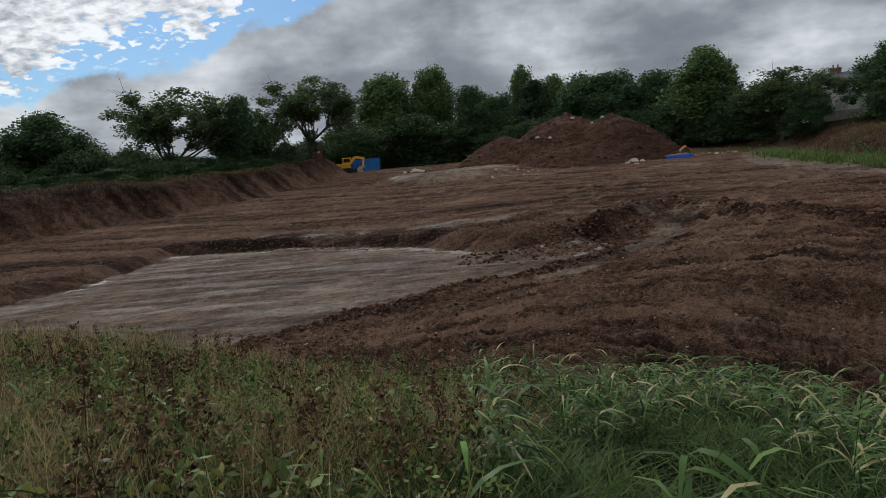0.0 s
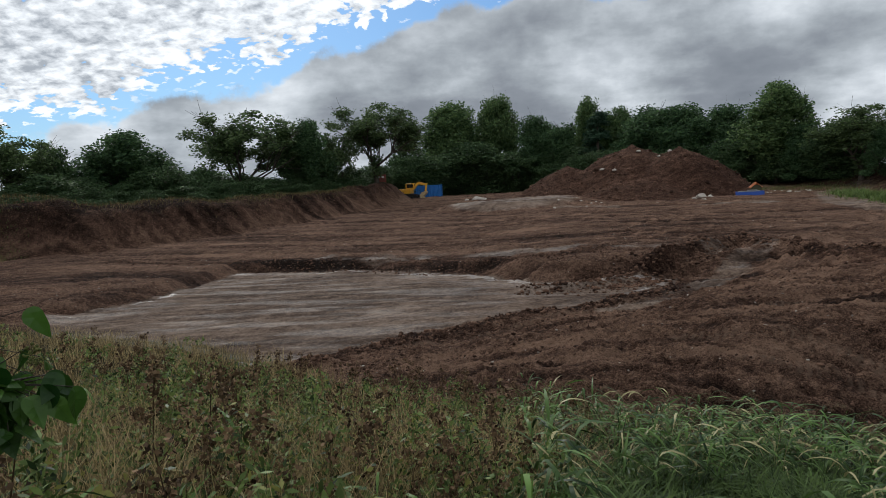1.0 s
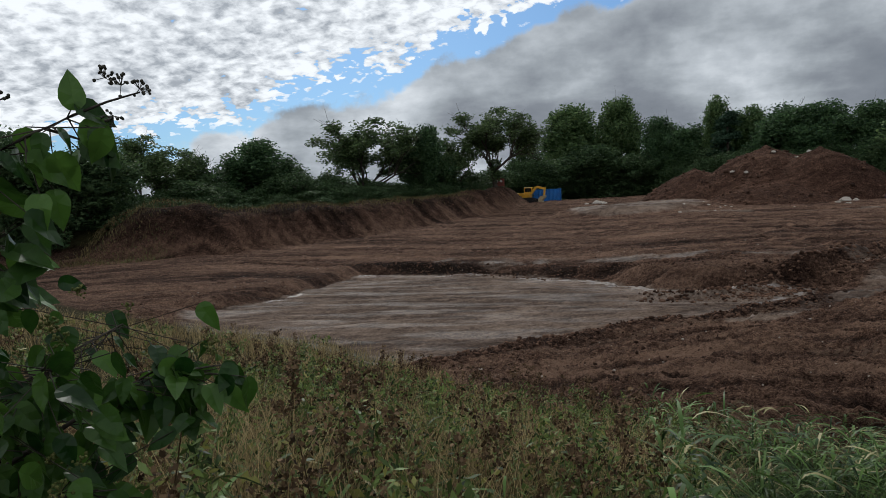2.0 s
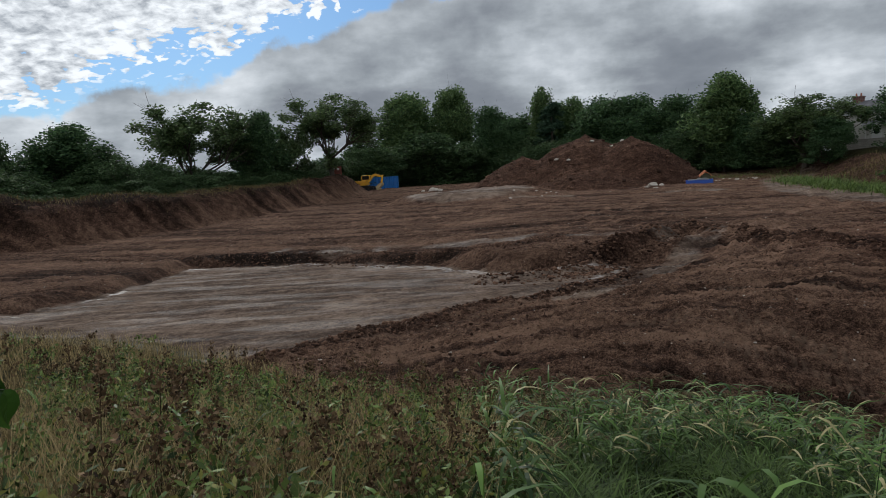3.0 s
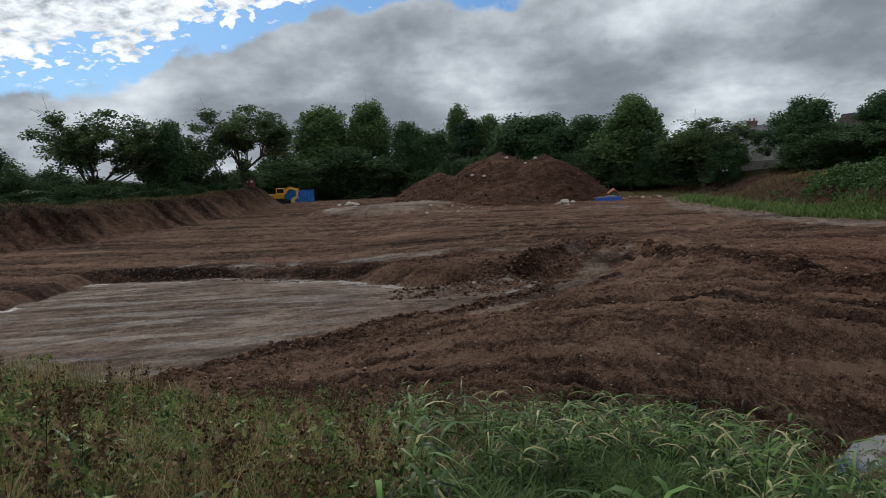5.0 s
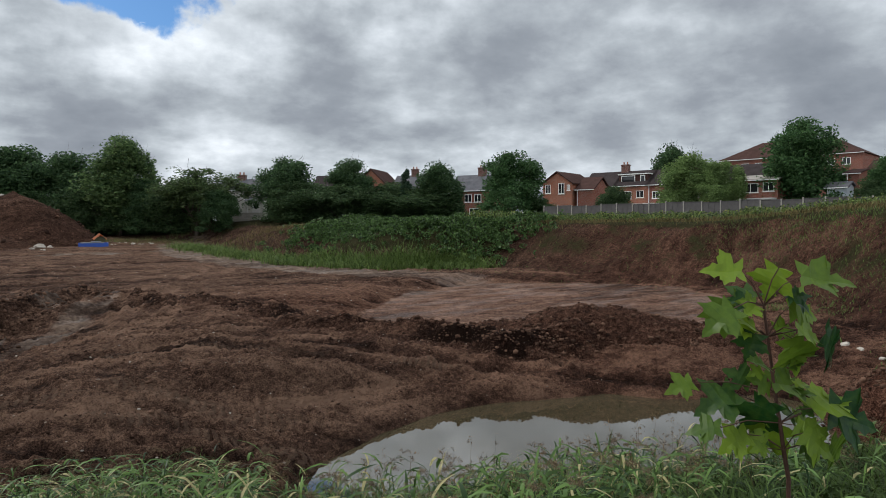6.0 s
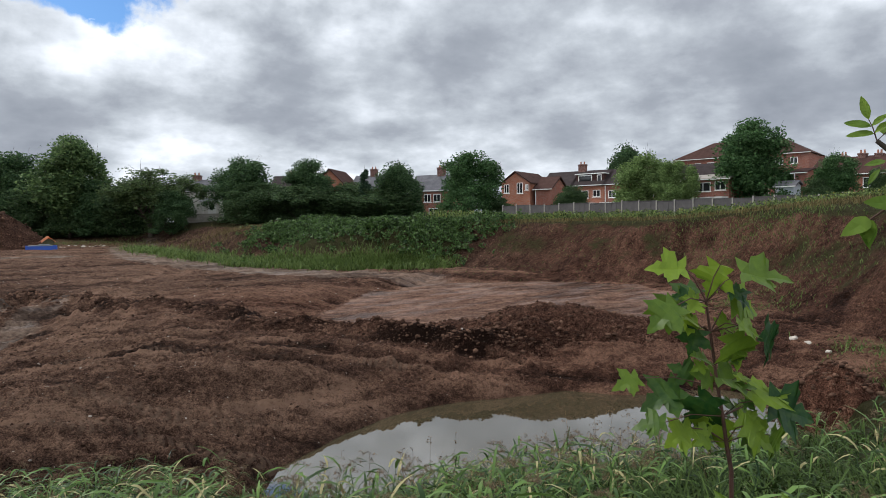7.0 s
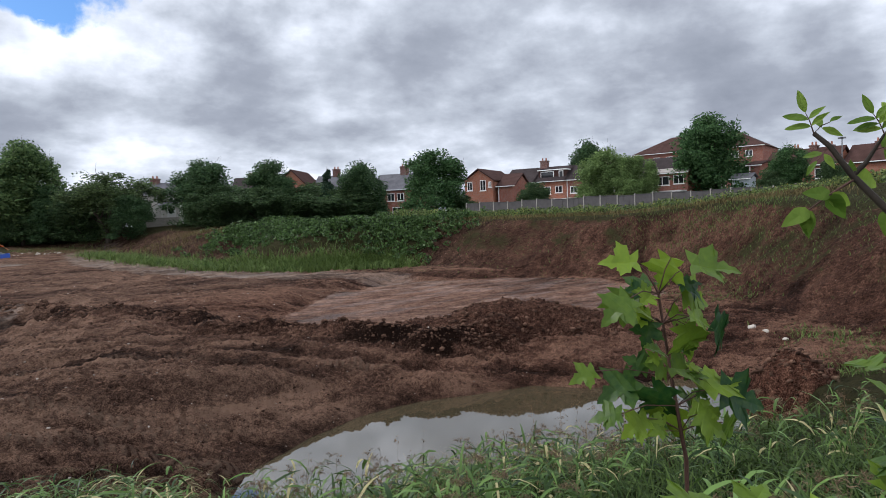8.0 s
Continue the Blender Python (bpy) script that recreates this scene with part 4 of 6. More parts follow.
# terrace behind the fence: five joined houses
TX, TY, TA = 101.8, 67.5, -84.0
ca, sa = math.cos(radians(TA)), math.sin(radians(TA))
for i in range(5):
    w = 5.75
    wins = [(1.3, 9.2, 1.2, 1.15), (3.7, 9.2, 1.75, 1.15), (1.6, 6.5, 1.8, 1.3)]
    if i == 1:
        wins = [(1.9, 9.25, 2.1, 1.25), (4.4, 9.4, 1.3, 1.15), (3.0, 6.5, 2.0, 1.3)]
    if i == 3:
        wins = [(1.4, 9.2, 1.9, 1.2), (4.2, 9.2, 1.5, 1.2)]
    ch = [(0.2, 3.9, 1.3, 1.25)] if i in (1, 3) else []
    h, r = house("terraced_house", "red brick terraced house with dark tiled roof and white windows", TX + ca * w * i, TY + sa * w * i, TA, w - 0.02, 7.6, 6.2, 11.4, 13.9, BRICK_ORANGE if i % 2 else BRICK, ROOF_DARK, wins, ch)
    # low rear extension with a pale roof edge
    ext = part("extension", box_bm((0.6, -3.0, 0, 5.0, -0.02, 2.3)), BRICK, h, "single-storey brick rear extension")
    part("extension_roof", box_bm((0.4, -3.2, 2.3, 5.2, -0.02, 2.5)), UPVC if i in (0, 1, 2) else CONCRETE, ext)
    if i == 1:
        d = part("dormer", box_bm((0.4, 0.9, 5.6, 5.3, 3.6, 7.35)), ROOF_BROWN, h, "flat-roofed dormer with brown tile cheeks")
        part("dormer_roof", box_bm((0.2, 0.7, 7.35, 5.5, 3.8, 7.5)), UPVC, d)
        for u, ww in ((2.0, 2.4), (4.5, 0.8)):
            wn = part("window", box_bm((u - ww / 2, 0.82, 6.0, u + ww / 2, 0.9, 7.2)), UPVC, d)
            part("pane", box_bm((u - ww / 2 + 0.12, 0.80, 6.12, u + ww / 2 - 0.12, 0.815, 7.08)), GLASS, wn)
# conservatory with a white pitched roof
e = thing("conservatory", None, "small white conservatory with a pitched roof", "conservatory", (96.6, 64.6, 6.0), radians(TA))
bm = bmesh.new()
add_prism(bm, [(0, 2.1), (3.4, 2.1), (1.7, 2.95)], 0, 3)
part("roof", bm, UPVC, e)
part("wall", box_bm((0.1, 0.1, -0.4, 3.3, 2.9, 2.095)), UPVC, e)

house("house", "orange brick gabled house with small white windows", 90.7, 67.7, -79, 4.9, 9, 6.3, 11.7, 13.4, BRICK_ORANGE, ROOF_BROWN,
      [(0.9, 10.1, 0.9, 1.4), (3.2, 10.0, 1.0, 1.7), (4.4, 10.5, 0.5, 0.9)], (), True)
house("house", "plain orange brick house with brown roof", 92.6, 62.6, -75, 2.6, 9, 6.3, 10.6, 12.6, BRICK, ROOF_BROWN)
house("house", "red brick house with grey slate roof and tall chimney", 84.6, 82.6, -70, 8.2, 8, 6.3, 10.9, 13.6, BRICK, ROOF_GREY,
      [(3.4, 9.0, 1.25, 1.3), (5.1, 9.0, 1.25, 1.3), (4.4, 6.9, 1.6, 1.1)], [(4.4, 4.0, 1.4, 1.3)])
house("house", "brick house with grey slate roof behind trees", 82.6, 95.2, -60, 7.4, 8, 6.3, 11.6, 14.2, BRICK_DARK, ROOF_GREY, [(2, 9.2, 1.2, 1.2), (5, 9.2, 1.2, 1.2)], [(3.2, 4.0, 1.3, 1.2)])
house("house", "gabled brick house behind dark trees", 75.2, 96.4, -58, 5.9, 9, 6.3, 12.0, 14.9, BRICK_ORANGE, ROOF_BROWN, [(2.0, 9.4, 1.0, 1.2), (4.0, 9.4, 1.0, 1.2)], (), True)
house("house", "cream house with dark roof and red brick chimney", 71.6, 104.0, -52, 5.4, 8, 6.3, 11.2, 14.2, RENDER_CREAM, ROOF_DARK, [(2.9, 9.0, 1.0, 1.2)], [(3.0, 4.0, 0.6, 1.5)])
house("house", "white rendered house with slate roof and brick chimney", 55.0, 106.4, -48, 7.0, 7, 6.0, 11.2, 13.0, RENDER_WHITE, ROOF_GREY, [(4.6, 9.6, 0.7, 0.8)], [(2.8, 3.5, 0.9, 1.3)])
e, r = house("outhouse", "white lean-to porch with a small dark window", 57.4, 101.7, -48, 2.9, 2.4, 6.0, 9.4, 9.9, RENDER_WHITE, ROOF_GREY, (), (), False, 0.0, [(1.6, 6.9, 1.3, 2.2)])
tagged(e, category="outhouse")
house("flats", "three-storey dark brick flats with hipped brown roof", 137.9, 59.6, -88, 25, 13, 6.5, 17.4, 21.0, BRICK, ROOF_BROWN,
      [(5 + 2.5 * i, z, 1.3, 1.2) for i in range(8) for z in (15.4, 12.6, 9.8)], (), False, 6.0)
e, r = house("extension", "brick house extension with two white windows", 96.7, 38.9, -93, 5.1, 5, 6.3, 11.0, 11.6, BRICK, CONCRETE, [(1.5, 9.3, 2.1, 1.25), (3.9, 9.4, 1.5, 1.2)])
part("canopy", box_bm((-0.5, -2.0, 2.3, 5.0, -0.02, 2.5)), UPVC, e)
for i, (x0, y0) in enumerate(((103.2, 25.6), (103.1, 15.8))):
    house("house", "low red brick house with brown tiled roof", x0, y0, -100, 8.9, 7, 6.4, 11.0, 13.3, BRICK_ORANGE, ROOF_BROWN,
          [(1.4, 9.0, 1.6, 1.3), (7.4, 9.2, 1.7, 1.3)], [(2.9, 3.5, 0.4, 0.8), (5.2, 3.5, 0.55, 0.9), (7.2, 3.5, 0.4, 0.8)])
house("house", "narrow dark brick house end", 99.5, 26.6, -95, 1.5, 5, 6.4, 11.4, 11.9, BRICK, ROOF_BROWN)
e, r = house("garden_shed", "pale blue-grey painted garden shed", 97.4, 28.2, -95, 2.3, 2.5, 6.4, 9.6, 10.2, simple("pale_paint", (0.45, 0.50, 0.55), 0.6, 0.3, var=0.1), ROOF_GREY)
tagged(e, category="shed")

# concrete block wall before the white house
e = thing("block_wall", None, "low grey concrete block wall before the white house", "wall", (53.0, 99.4, 5.4), radians(-51))
rng = random.Random(3)
for r_ in range(9):
    for c in range(13):
        if r_ > 6 and c < 3:
            continue
        u = c * 0.45 - (0.22 if r_ % 2 else 0)
        g = 0.004 * rng.random()
        part("block", box_bm((u, -g, r_ * 0.225, u + 0.44, 0.215, r_ * 0.225 + 0.215)), CONCRETE, e)

# fence along the gardens
e = thing("fence", None, "weathered grey timber panel fence with concrete posts", "fence", (66.0, 49.0, 0))
post_me = bpy.data.meshes.new("post")
bm = box_bm((-0.06, -0.06, -0.6, 0.06, 0.06, 1.95), bevel=0.012)
bm.to_mesh(post_me)
bm.free()
post_me.materials.append(CONCRETE)
panel_me = bpy.data.meshes.new("panel")
bm = bmesh.new()
for k in range(12):
    add_box(bm, 0.06, -0.012 + 0.006 * (k % 2), 0.03 + k * 0.148, 1.77, 0.014 + 0.006 * (k % 2), 0.03 + k * 0.148 + 0.156)
for k in (0.06, 0.62, 1.2, 1.73):
    add_box(bm, k, -0.04, 0.02, k + 0.05, -0.014, 1.82)
add_box(bm, 0.06, -0.05, 1.81, 1.77, 0.04, 1.86)
bm.to_mesh(panel_me)
bm.free()
panel_me.materials.append(FENCE_WOOD)
for i in range(31):
    s = i * 1.83
    x = 0.07 * s if s < 28 else 0.07 * 28 + 0.02 * (s - 28)
    y = -s
    z = 5.5 + 0.005 * s + 0.06 * math.sin(i * 1.7)
    p = part("post", post_me, None, e)
    p.location = (x, y, z)
    if i < 30:
        p = part("panel", panel_me, None, e)
        p.location, p.rotation_euler = (x, y, z), (0, 0, radians(-86.5))

# street lamp beyond the houses
e = thing("street_lamp", None, "tall grey street lamp with a twin head", "street lamp", (97.1, 15.2, 6.0))
V, F = tube([(0, 0, 0), (0, 0, 7.7)], [0.09, 0.06], 8)
part("pole", mesh_from("pole", V, F), METAL_GREY, e)
for s in (-1, 1):
    part("lamp_head", box_bm((-0.12, s * 0.15 - 0.3, 7.65, 0.12, s * 0.15 + 0.3, 7.85), bevel=0.04), METAL_GREY, e)

# ---- plant and loose things on the site ----
YELLOW = simple("yellow_machine_paint", (0.62, 0.33, 0.02), 0.45, 0.4, scale=1.2, var=0.3)
CREAM = simple("worn_bucket_steel", (0.42, 0.33, 0.18), 0.6, 0.4, scale=2)
BLACK = simple("black_rubber", (0.018, 0.017, 0.017), 0.8, 0.3, scale=3)
BLUE = simple("blue_container_paint", (0.012, 0.115, 0.36), 0.5, 0.4, scale=0.8, var=0.2)


def excavator(x, y, turn):
    z = ground_z(x, y)
    e = thing("excavator", None, "yellow tracked excavator parked with its bucket down", "excavator", (x, y, z), turn)
    for s in (-1, 1):
        bm = bmesh.new()
        pts = [(2.0 * math.cos(a) + (0.9 if math.cos(a) > 0 else -0.9) * 0.4, 0.48 + 0.48 * math.sin(a)) for a in [i * math.pi / 9 for i in range(18)]]
        add_prism(bm, pts, s * 1.1 - 0.3, s * 1.1 + 0.3)
        t = part("track", bm, BLACK, e)
        for k in range(5):
            V, F = tube([(-1.5 + 0.75 * k, s * 1.1 - 0.33, 0.42), (-1.5 + 0.75 * k, s * 1.1 + 0.33, 0.42)], [0.2, 0.2], 10)
            part("roller", mesh_from("roller", V, F), METAL_GREY, t)
    part("undercarriage", box_bm((-1.2, -0.8, 0.45, 1.2, 0.8, 1.0)), BLACK, e)
    part("body", box_bm((-2.3, -1.3, 1.05, 1.0, 1.3, 1.95), bevel=0.08), YELLOW, e)
    part("counterweight", box_bm((-2.75, -1.25, 1.1, -2.2, 1.25, 2.1), bevel=0.15), YELLOW, e)
    cab = part("cab", box_bm((-0.4, 0.35, 1.9, 1.3, 1.3, 3.0), bevel=0.1), YELLOW, e)
    for b in ((-0.2, 1.28, 2.15, 1.1, 1.32, 2.85), (-0.2, 0.32, 2.15, 1.1, 0.36, 2.85), (1.28, 0.45, 2.0, 1.32, 1.2, 2.85)):
        part("pane", box_bm(b), GLASS, cab)
    bm = bmesh.new()
    add_prism(bm, [(0.8, 1.6), (1.9, 3.0), (2.5, 3.2), (3.9, 2.75), (3.8, 2.4), (2.5, 2.75), (2.2, 2.6), (1.3, 1.5)], -0.22, 0.22)
    part("boom", bm, YELLOW, e)
    V, F = tube([(1.3, -0.3, 1.5), (2.4, -0.3, 2.75)], [0.09, 0.06], 8)
    part("ram", mesh_from("ram", V, F), METAL_GREY, e)
    bm = bmesh.new()
    add_prism(bm, [(4.1, 2.9), (3.7, 2.75), (3.5, 1.2), (3.75, 1.0)], -0.17, 0.17)
    part("stick", bm, YELLOW, e)
    bm = bmesh.new()
    add_prism(bm, [(3.9, 1.35), (3.2, 1.25), (2.6, 0.7), (2.75, 0.1), (3.5, 0.0), (3.3, 0.45), (3.9, 1.0)], -0.75, 0.75)
    b = part("bucket", bm, CREAM, e, "worn dull steel bucket")
    for k in range(5):
        part("tooth", box_bm((3.42, -0.72 + 0.33 * k, -0.02, 3.75, -0.6 + 0.33 * k, 0.08)), METAL_GREY, b)
    return e


excavator(-18.9, 134.5, radians(-8))


def container(x, y, turn):
    z = ground_z(x, y)
    L, W, H = 6.06, 2.44, 2.45
    e = thing("shipping_container", None, "blue corrugated steel site container standing on bare soil", "container", (x, y, z), turn)
    bm = bmesh.new()
    n = 44
    for side, y0 in ((1, 0.06), (-1, W - 0.06)):
        vs = []
        for i in range(n + 1):
            u = 0.12 + (L - 0.24) * i / n
            d = 0.05 * (1 if (i // 2) % 2 else -1) * side
            vs.append((bm.verts.new((u, y0 + d, 0.12)), bm.verts.new((u, y0 + d, H - 0.1))))
        for i in range(n):
            bm.faces.new((vs[i][0], vs[i + 1][0], vs[i + 1][1], vs[i][1]))
    part("side_panel", bm, BLUE, e)
    part("roof", box_bm((0.1, 0.1, H - 0.12, L - 0.1, W - 0.1, H - 0.03)), BLUE, e)
    part("floor", box_bm((0.1, 0.1, 0.05, L - 0.1, W - 0.1, 0.16)), BLACK, e)
    for u in (0, L - 0.15):
        for v in (0, W - 0.15):
            part("corner_post", box_bm((u, v, 0, u + 0.15, v + 0.15, H), bevel=0.02), BLUE, e)
    for v in (0.0, W - 0.1):
        part("rail", box_bm((0.15, v, H - 0.14, L - 0.15, v + 0.1, H - 0.0)), BLUE, e)
        part("rail", box_bm((0.15, v, 0.0, L - 0.15, v + 0.1, 0.14)), BLUE, e)
    for u in (0.0, L - 0.08):
        for k in (0, 1):
            d = part("door", box_bm((u, 0.16 + k * 1.07, 0.14, u + 0.08, 1.2 + k * 1.07, H - 0.14)), BLUE, e)
            part("locking_bar", box_bm((u - 0.04, 0.6 + k * 1.07, 0.14, u, 0.64 + k * 1.07, H - 0.14)), METAL_GREY, d)


container(-18.6, 139.2, radians(4))

# rust-red stillage with a pale sign
RUST = simple("rust_red_paint", (0.17, 0.05, 0.035), 0.7, 0.3, scale=2)
e = thing("steel_stillage", None, "rust-red steel stillage with pale notice plates", "stillage", (-23.0, 124.0, ground_z(-23, 124)), 0.1)
for u in (0, 1.7):
    for v in (0, 1.0):
        part("post", box_bm((u, v, 0, u + 0.1, v + 0.1, 1.5)), RUST, e)
for z0 in (0.15, 0.75, 1.35):
    part("rail", box_bm((0.1, 0, z0, 1.7, 0.06, z0 + 0.12)), RUST, e)
    part("rail", box_bm((0.1, 1.04, z0, 1.7, 1.1, z0 + 0.12)), RUST, e)
part("panel", box_bm((0.1, 0.98, 0.15, 1.7, 1.03, 1.45)), RUST, e)
for u in (0.35, 1.1):
    part("plate", box_bm((u, -0.03, 0.85, u + 0.4, -0.005, 1.2)), simple("pale_plate", (0.5, 0.45, 0.42)), e)

# blue tray with a grey mat, orange sheet, pale blocks beside the heap
TARP = simple("blue_plastic", (0.02, 0.07, 0.33), 0.45, 0.4, scale=3)
GREYMAT = simple("grey_matting", (0.17, 0.18, 0.19), 0.7, 0.3, scale=3)
ORANGE = simple("orange_plastic", (0.42, 0.13, 0.035), 0.6, 0.3, scale=3)
PALE = simple("pale_rubble", (0.40, 0.36, 0.31), 0.9, 0.2, scale=4, bump=0.4)
SITEX, SITEY = 29.6, 93.6
e = thing("plastic_tray", None, "blue plastic tray holding grey matting on the soil", "tray", (SITEX, SITEY, ground_z(SITEX, SITEY) + 0.02), radians(-18))
part("tray", box_bm((0, 0, 0, 3.4, 1.8, 0.12), (0, 0, 0.12, 0.1, 1.8, 0.6), (3.3, 0, 0.12, 3.4, 1.8, 0.6), (0.1, 0, 0.12, 3.3, 0.1, 0.55), (0.1, 1.7, 0.12, 3.3, 1.8, 0.6)), TARP, e)
part("mat", box_bm((0.25, 0.2, 0.4, 2.9, 1.65, 0.66), (1.4, 0.15, 0.66, 2.6, 1.5, 0.78), bevel=0.04), GREYMAT, e)
x0, y0 = 32.8, 95.5
e = thing("orange_sheet", None, "crumpled orange plastic sheet on the bank", "sheet", (x0, y0, ground_z(x0, y0) + 0.9))
bm = bmesh.new()
g = [[bm.verts.new((u * 0.42 - 0.9, v * 0.4 - 0.5, 0.75 - 0.33 * abs(u - 2) - 0.1 * abs(v - 1.5) + 0.06 * ((u * 3 + v * 5) % 3))) for v in range(4)] for u in range(5)]
for u in range(4):
    for v in range(3):
        bm.faces.new((g[u][v], g[u + 1][v], g[u + 1][v + 1], g[u][v + 1]))
bmesh.ops.solidify(bm, geom=list(bm.faces), thickness=0.06)
part("sheet", bm, ORANGE, e)
part("prop", box_bm((-0.6, -0.3, -1.0, 0.6, 0.4, 0.4), bevel=0.1), simple("weedy_soil", (0.06, 0.06, 0.03)), e)


def stone_mesh(seed, flat=0.7):
    rng = np.random.default_rng(seed)
    bm = bmesh.new()
    bmesh.ops.create_icosphere(bm, subdivisions=2, radius=1.0)
    for v in bm.verts:
        n = noise.noise(v.co * 1.3 + Vector((seed, 0, 0))) * 0.45 + noise.noise(v.co * 3.1 + Vector((0, seed, 0))) * 0.15
        v.co = v.co * (1 + n)
        v.co.z *= flat
    me = bpy.data.meshes.new("stone")
    bm.to_mesh(me)
    bm.free()
    return me


STONES = [stone_mesh(i) for i in range(4)]
for m_ in STONES:
    m_.materials.append(PALE)


def stone(x, y, size, k, label="pale lump of broken concrete lying on soil", dz=0.0):
    ob = thing("concrete_lump", STONES[k % 4], label, "rubble", (x, y, ground_z(x, y) + dz + size * 0.3), k * 1.3, "rubble on the site")
    ob.scale = (size, size * 0.8, size * 0.8)
    return ob


for i, (x, y, s_) in enumerate(((25.6, 94.5, 0.7), (26.6, 94.2, 0.45), (24.4, 93.5, 0.3), (-4.8, 116, 0.8), (-3.6, 115.4, 0.5), (-6.5, 116.5, 0.35))):
    stone(x, y, s_, i)
rng = random.Random(12)
for i in range(26):
    stone(34 + rng.random() * 6.5, 96 + rng.random() * 3.5, rng.uniform(0.12, 0.34), i)
for i in range(16):
    stone(6 + rng.random() * 20, 88 + rng.random() * 7, rng.uniform(0.10, 0.24), i)


# ---- grass, reeds and weeds ----
REED = leaf_mat("reed_leaf", (0.006, 0.022, 0.004), (0.130, 0.220, 0.052), 0.45, 0.15, 0.35, odd=(0.30, 0.27, 0.13))
# darker than the reed leaf: shade of the underlayer is in this colour
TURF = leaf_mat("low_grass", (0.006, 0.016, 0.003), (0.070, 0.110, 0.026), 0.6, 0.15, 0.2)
DRY = leaf_mat("dry_grass", (0.036, 0.028, 0.012), (0.42, 0.320, 0.155), 0.7, 0.2)
WEED = leaf_mat("dead_weed_stem", (0.022, 0.014, 0.008), (0.200, 0.130, 0.072), 0.8, 0.05)
BRAMBLE = leaf_mat("bramble_leaf", (0.012, 0.026, 0.006), (0.190, 0.260, 0.075), 0.5, 0.2, 0.4, odd=(0.22, 0.22, 0.06))
IVYGROUND = leaf_mat("creeper_leaf", (0.010, 0.026, 0.008), (0.095, 0.165, 0.045), 0.5, 0.2, 0.4)
BENT = leaf_mat("bent_grass", (0.040, 0.034, 0.014), (0.190, 0.150, 0.066), 0.7, 0.2)
MEADOW = leaf_mat("meadow_grass", (0.040, 0.070, 0.016), (0.150, 0.210, 0.060), 0.55, 0.25)
PLUME = leaf_mat("reed_plume", (0.080, 0.055, 0.034), (0.230, 0.170, 0.110), 0.8, 0.2)


def blades(rng, x, y, z, length, width, bend, up=0.25):
    """Arching grass blades as five-row strips: arrays of roots, one length and width each."""
    n = len(x)
    a = rng.uniform(0, 2 * np.pi, n) + 0.9 * np.sin(rng.uniform(0, 6, n))
    dx, dy = np.cos(a), np.sin(a)
    L = length * rng.uniform(0.55, 1.15, n)
    W = width * rng.uniform(0.6, 1.3, n)
    B = bend * rng.uniform(0.3, 1.3, n)
    rows = []
    for t, w in ((0, 0.7), (0.3, 1.0), (0.6, 0.85), (0.85, 0.5), (1.0, 0.06)):
        out = L * (up * t + B * t ** 2.2)
        hgt = L * (t - 0.55 * B * t ** 2.6)
        cx, cy, cz = x + dx * out, y + dy * out, z - 0.05 + hgt
        sx, sy = -dy * W * w / 2, dx * W * w / 2
        rows.append(np.stack([cx - sx, cy - sy, cz], -1))
        rows.append(np.stack([cx + sx, cy + sy, cz], -1))
    V = np.stack(rows, 1).reshape(-1, 3)
    base = np.arange(n)[:, None, None] * 10
    q = np.array([[0, 1, 3, 2], [2, 3, 5, 4], [4, 5, 7, 6], [6, 7, 9, 8]])[None]
    return V, (base + q).reshape(-1, 4)


def scatter(rng, n, az, rr, keep=None):
    """Places by direction from the path's middle and distance, even over the ground."""
    a = np.radians(rng.uniform(az[0], az[1], n))
    r = np.sqrt(rng.uniform(rr[0] ** 2, rr[1] ** 2, n))
    x, y = -r * np.sin(a), r * np.cos(a)
    z, grass, grey, red = ground(x, y, False)
    ok = grass > 0.35
    q = area(x, y, POND)
    ok &= (q > 0.1) & (z > -0.65)
    if keep is not None:
        ok &= keep(x, y, np.degrees(a), r)
    return x[ok], y[ok], z[ok]


def stuff(name, V, F, mat, label, category):
    ob = new(name, quads_mesh(name, V, F, mat))
    return tagged(ob, label, category, kind="stuff")


rng = np.random.default_rng(21)


def patchy(scale, cut):
    return lambda x, y, a, r: fbm(x, y, scale, 3) > cut


# green reed grass in tufts, thickest on the slope towards the pond
def tufts(rng, n, az, rr, cut, per, radius, scale=0.55):
    x, y, z = scatter(rng, n, az, rr, patchy(scale, cut))
    x, y = np.repeat(x, per) + rng.normal(0, radius, len(x) * per), np.repeat(y, per) + rng.normal(0, radius, len(y) * per)
    return x, y, ground(x, y, False)[0]


WIND = math.atan2(-0.45, 0.85)


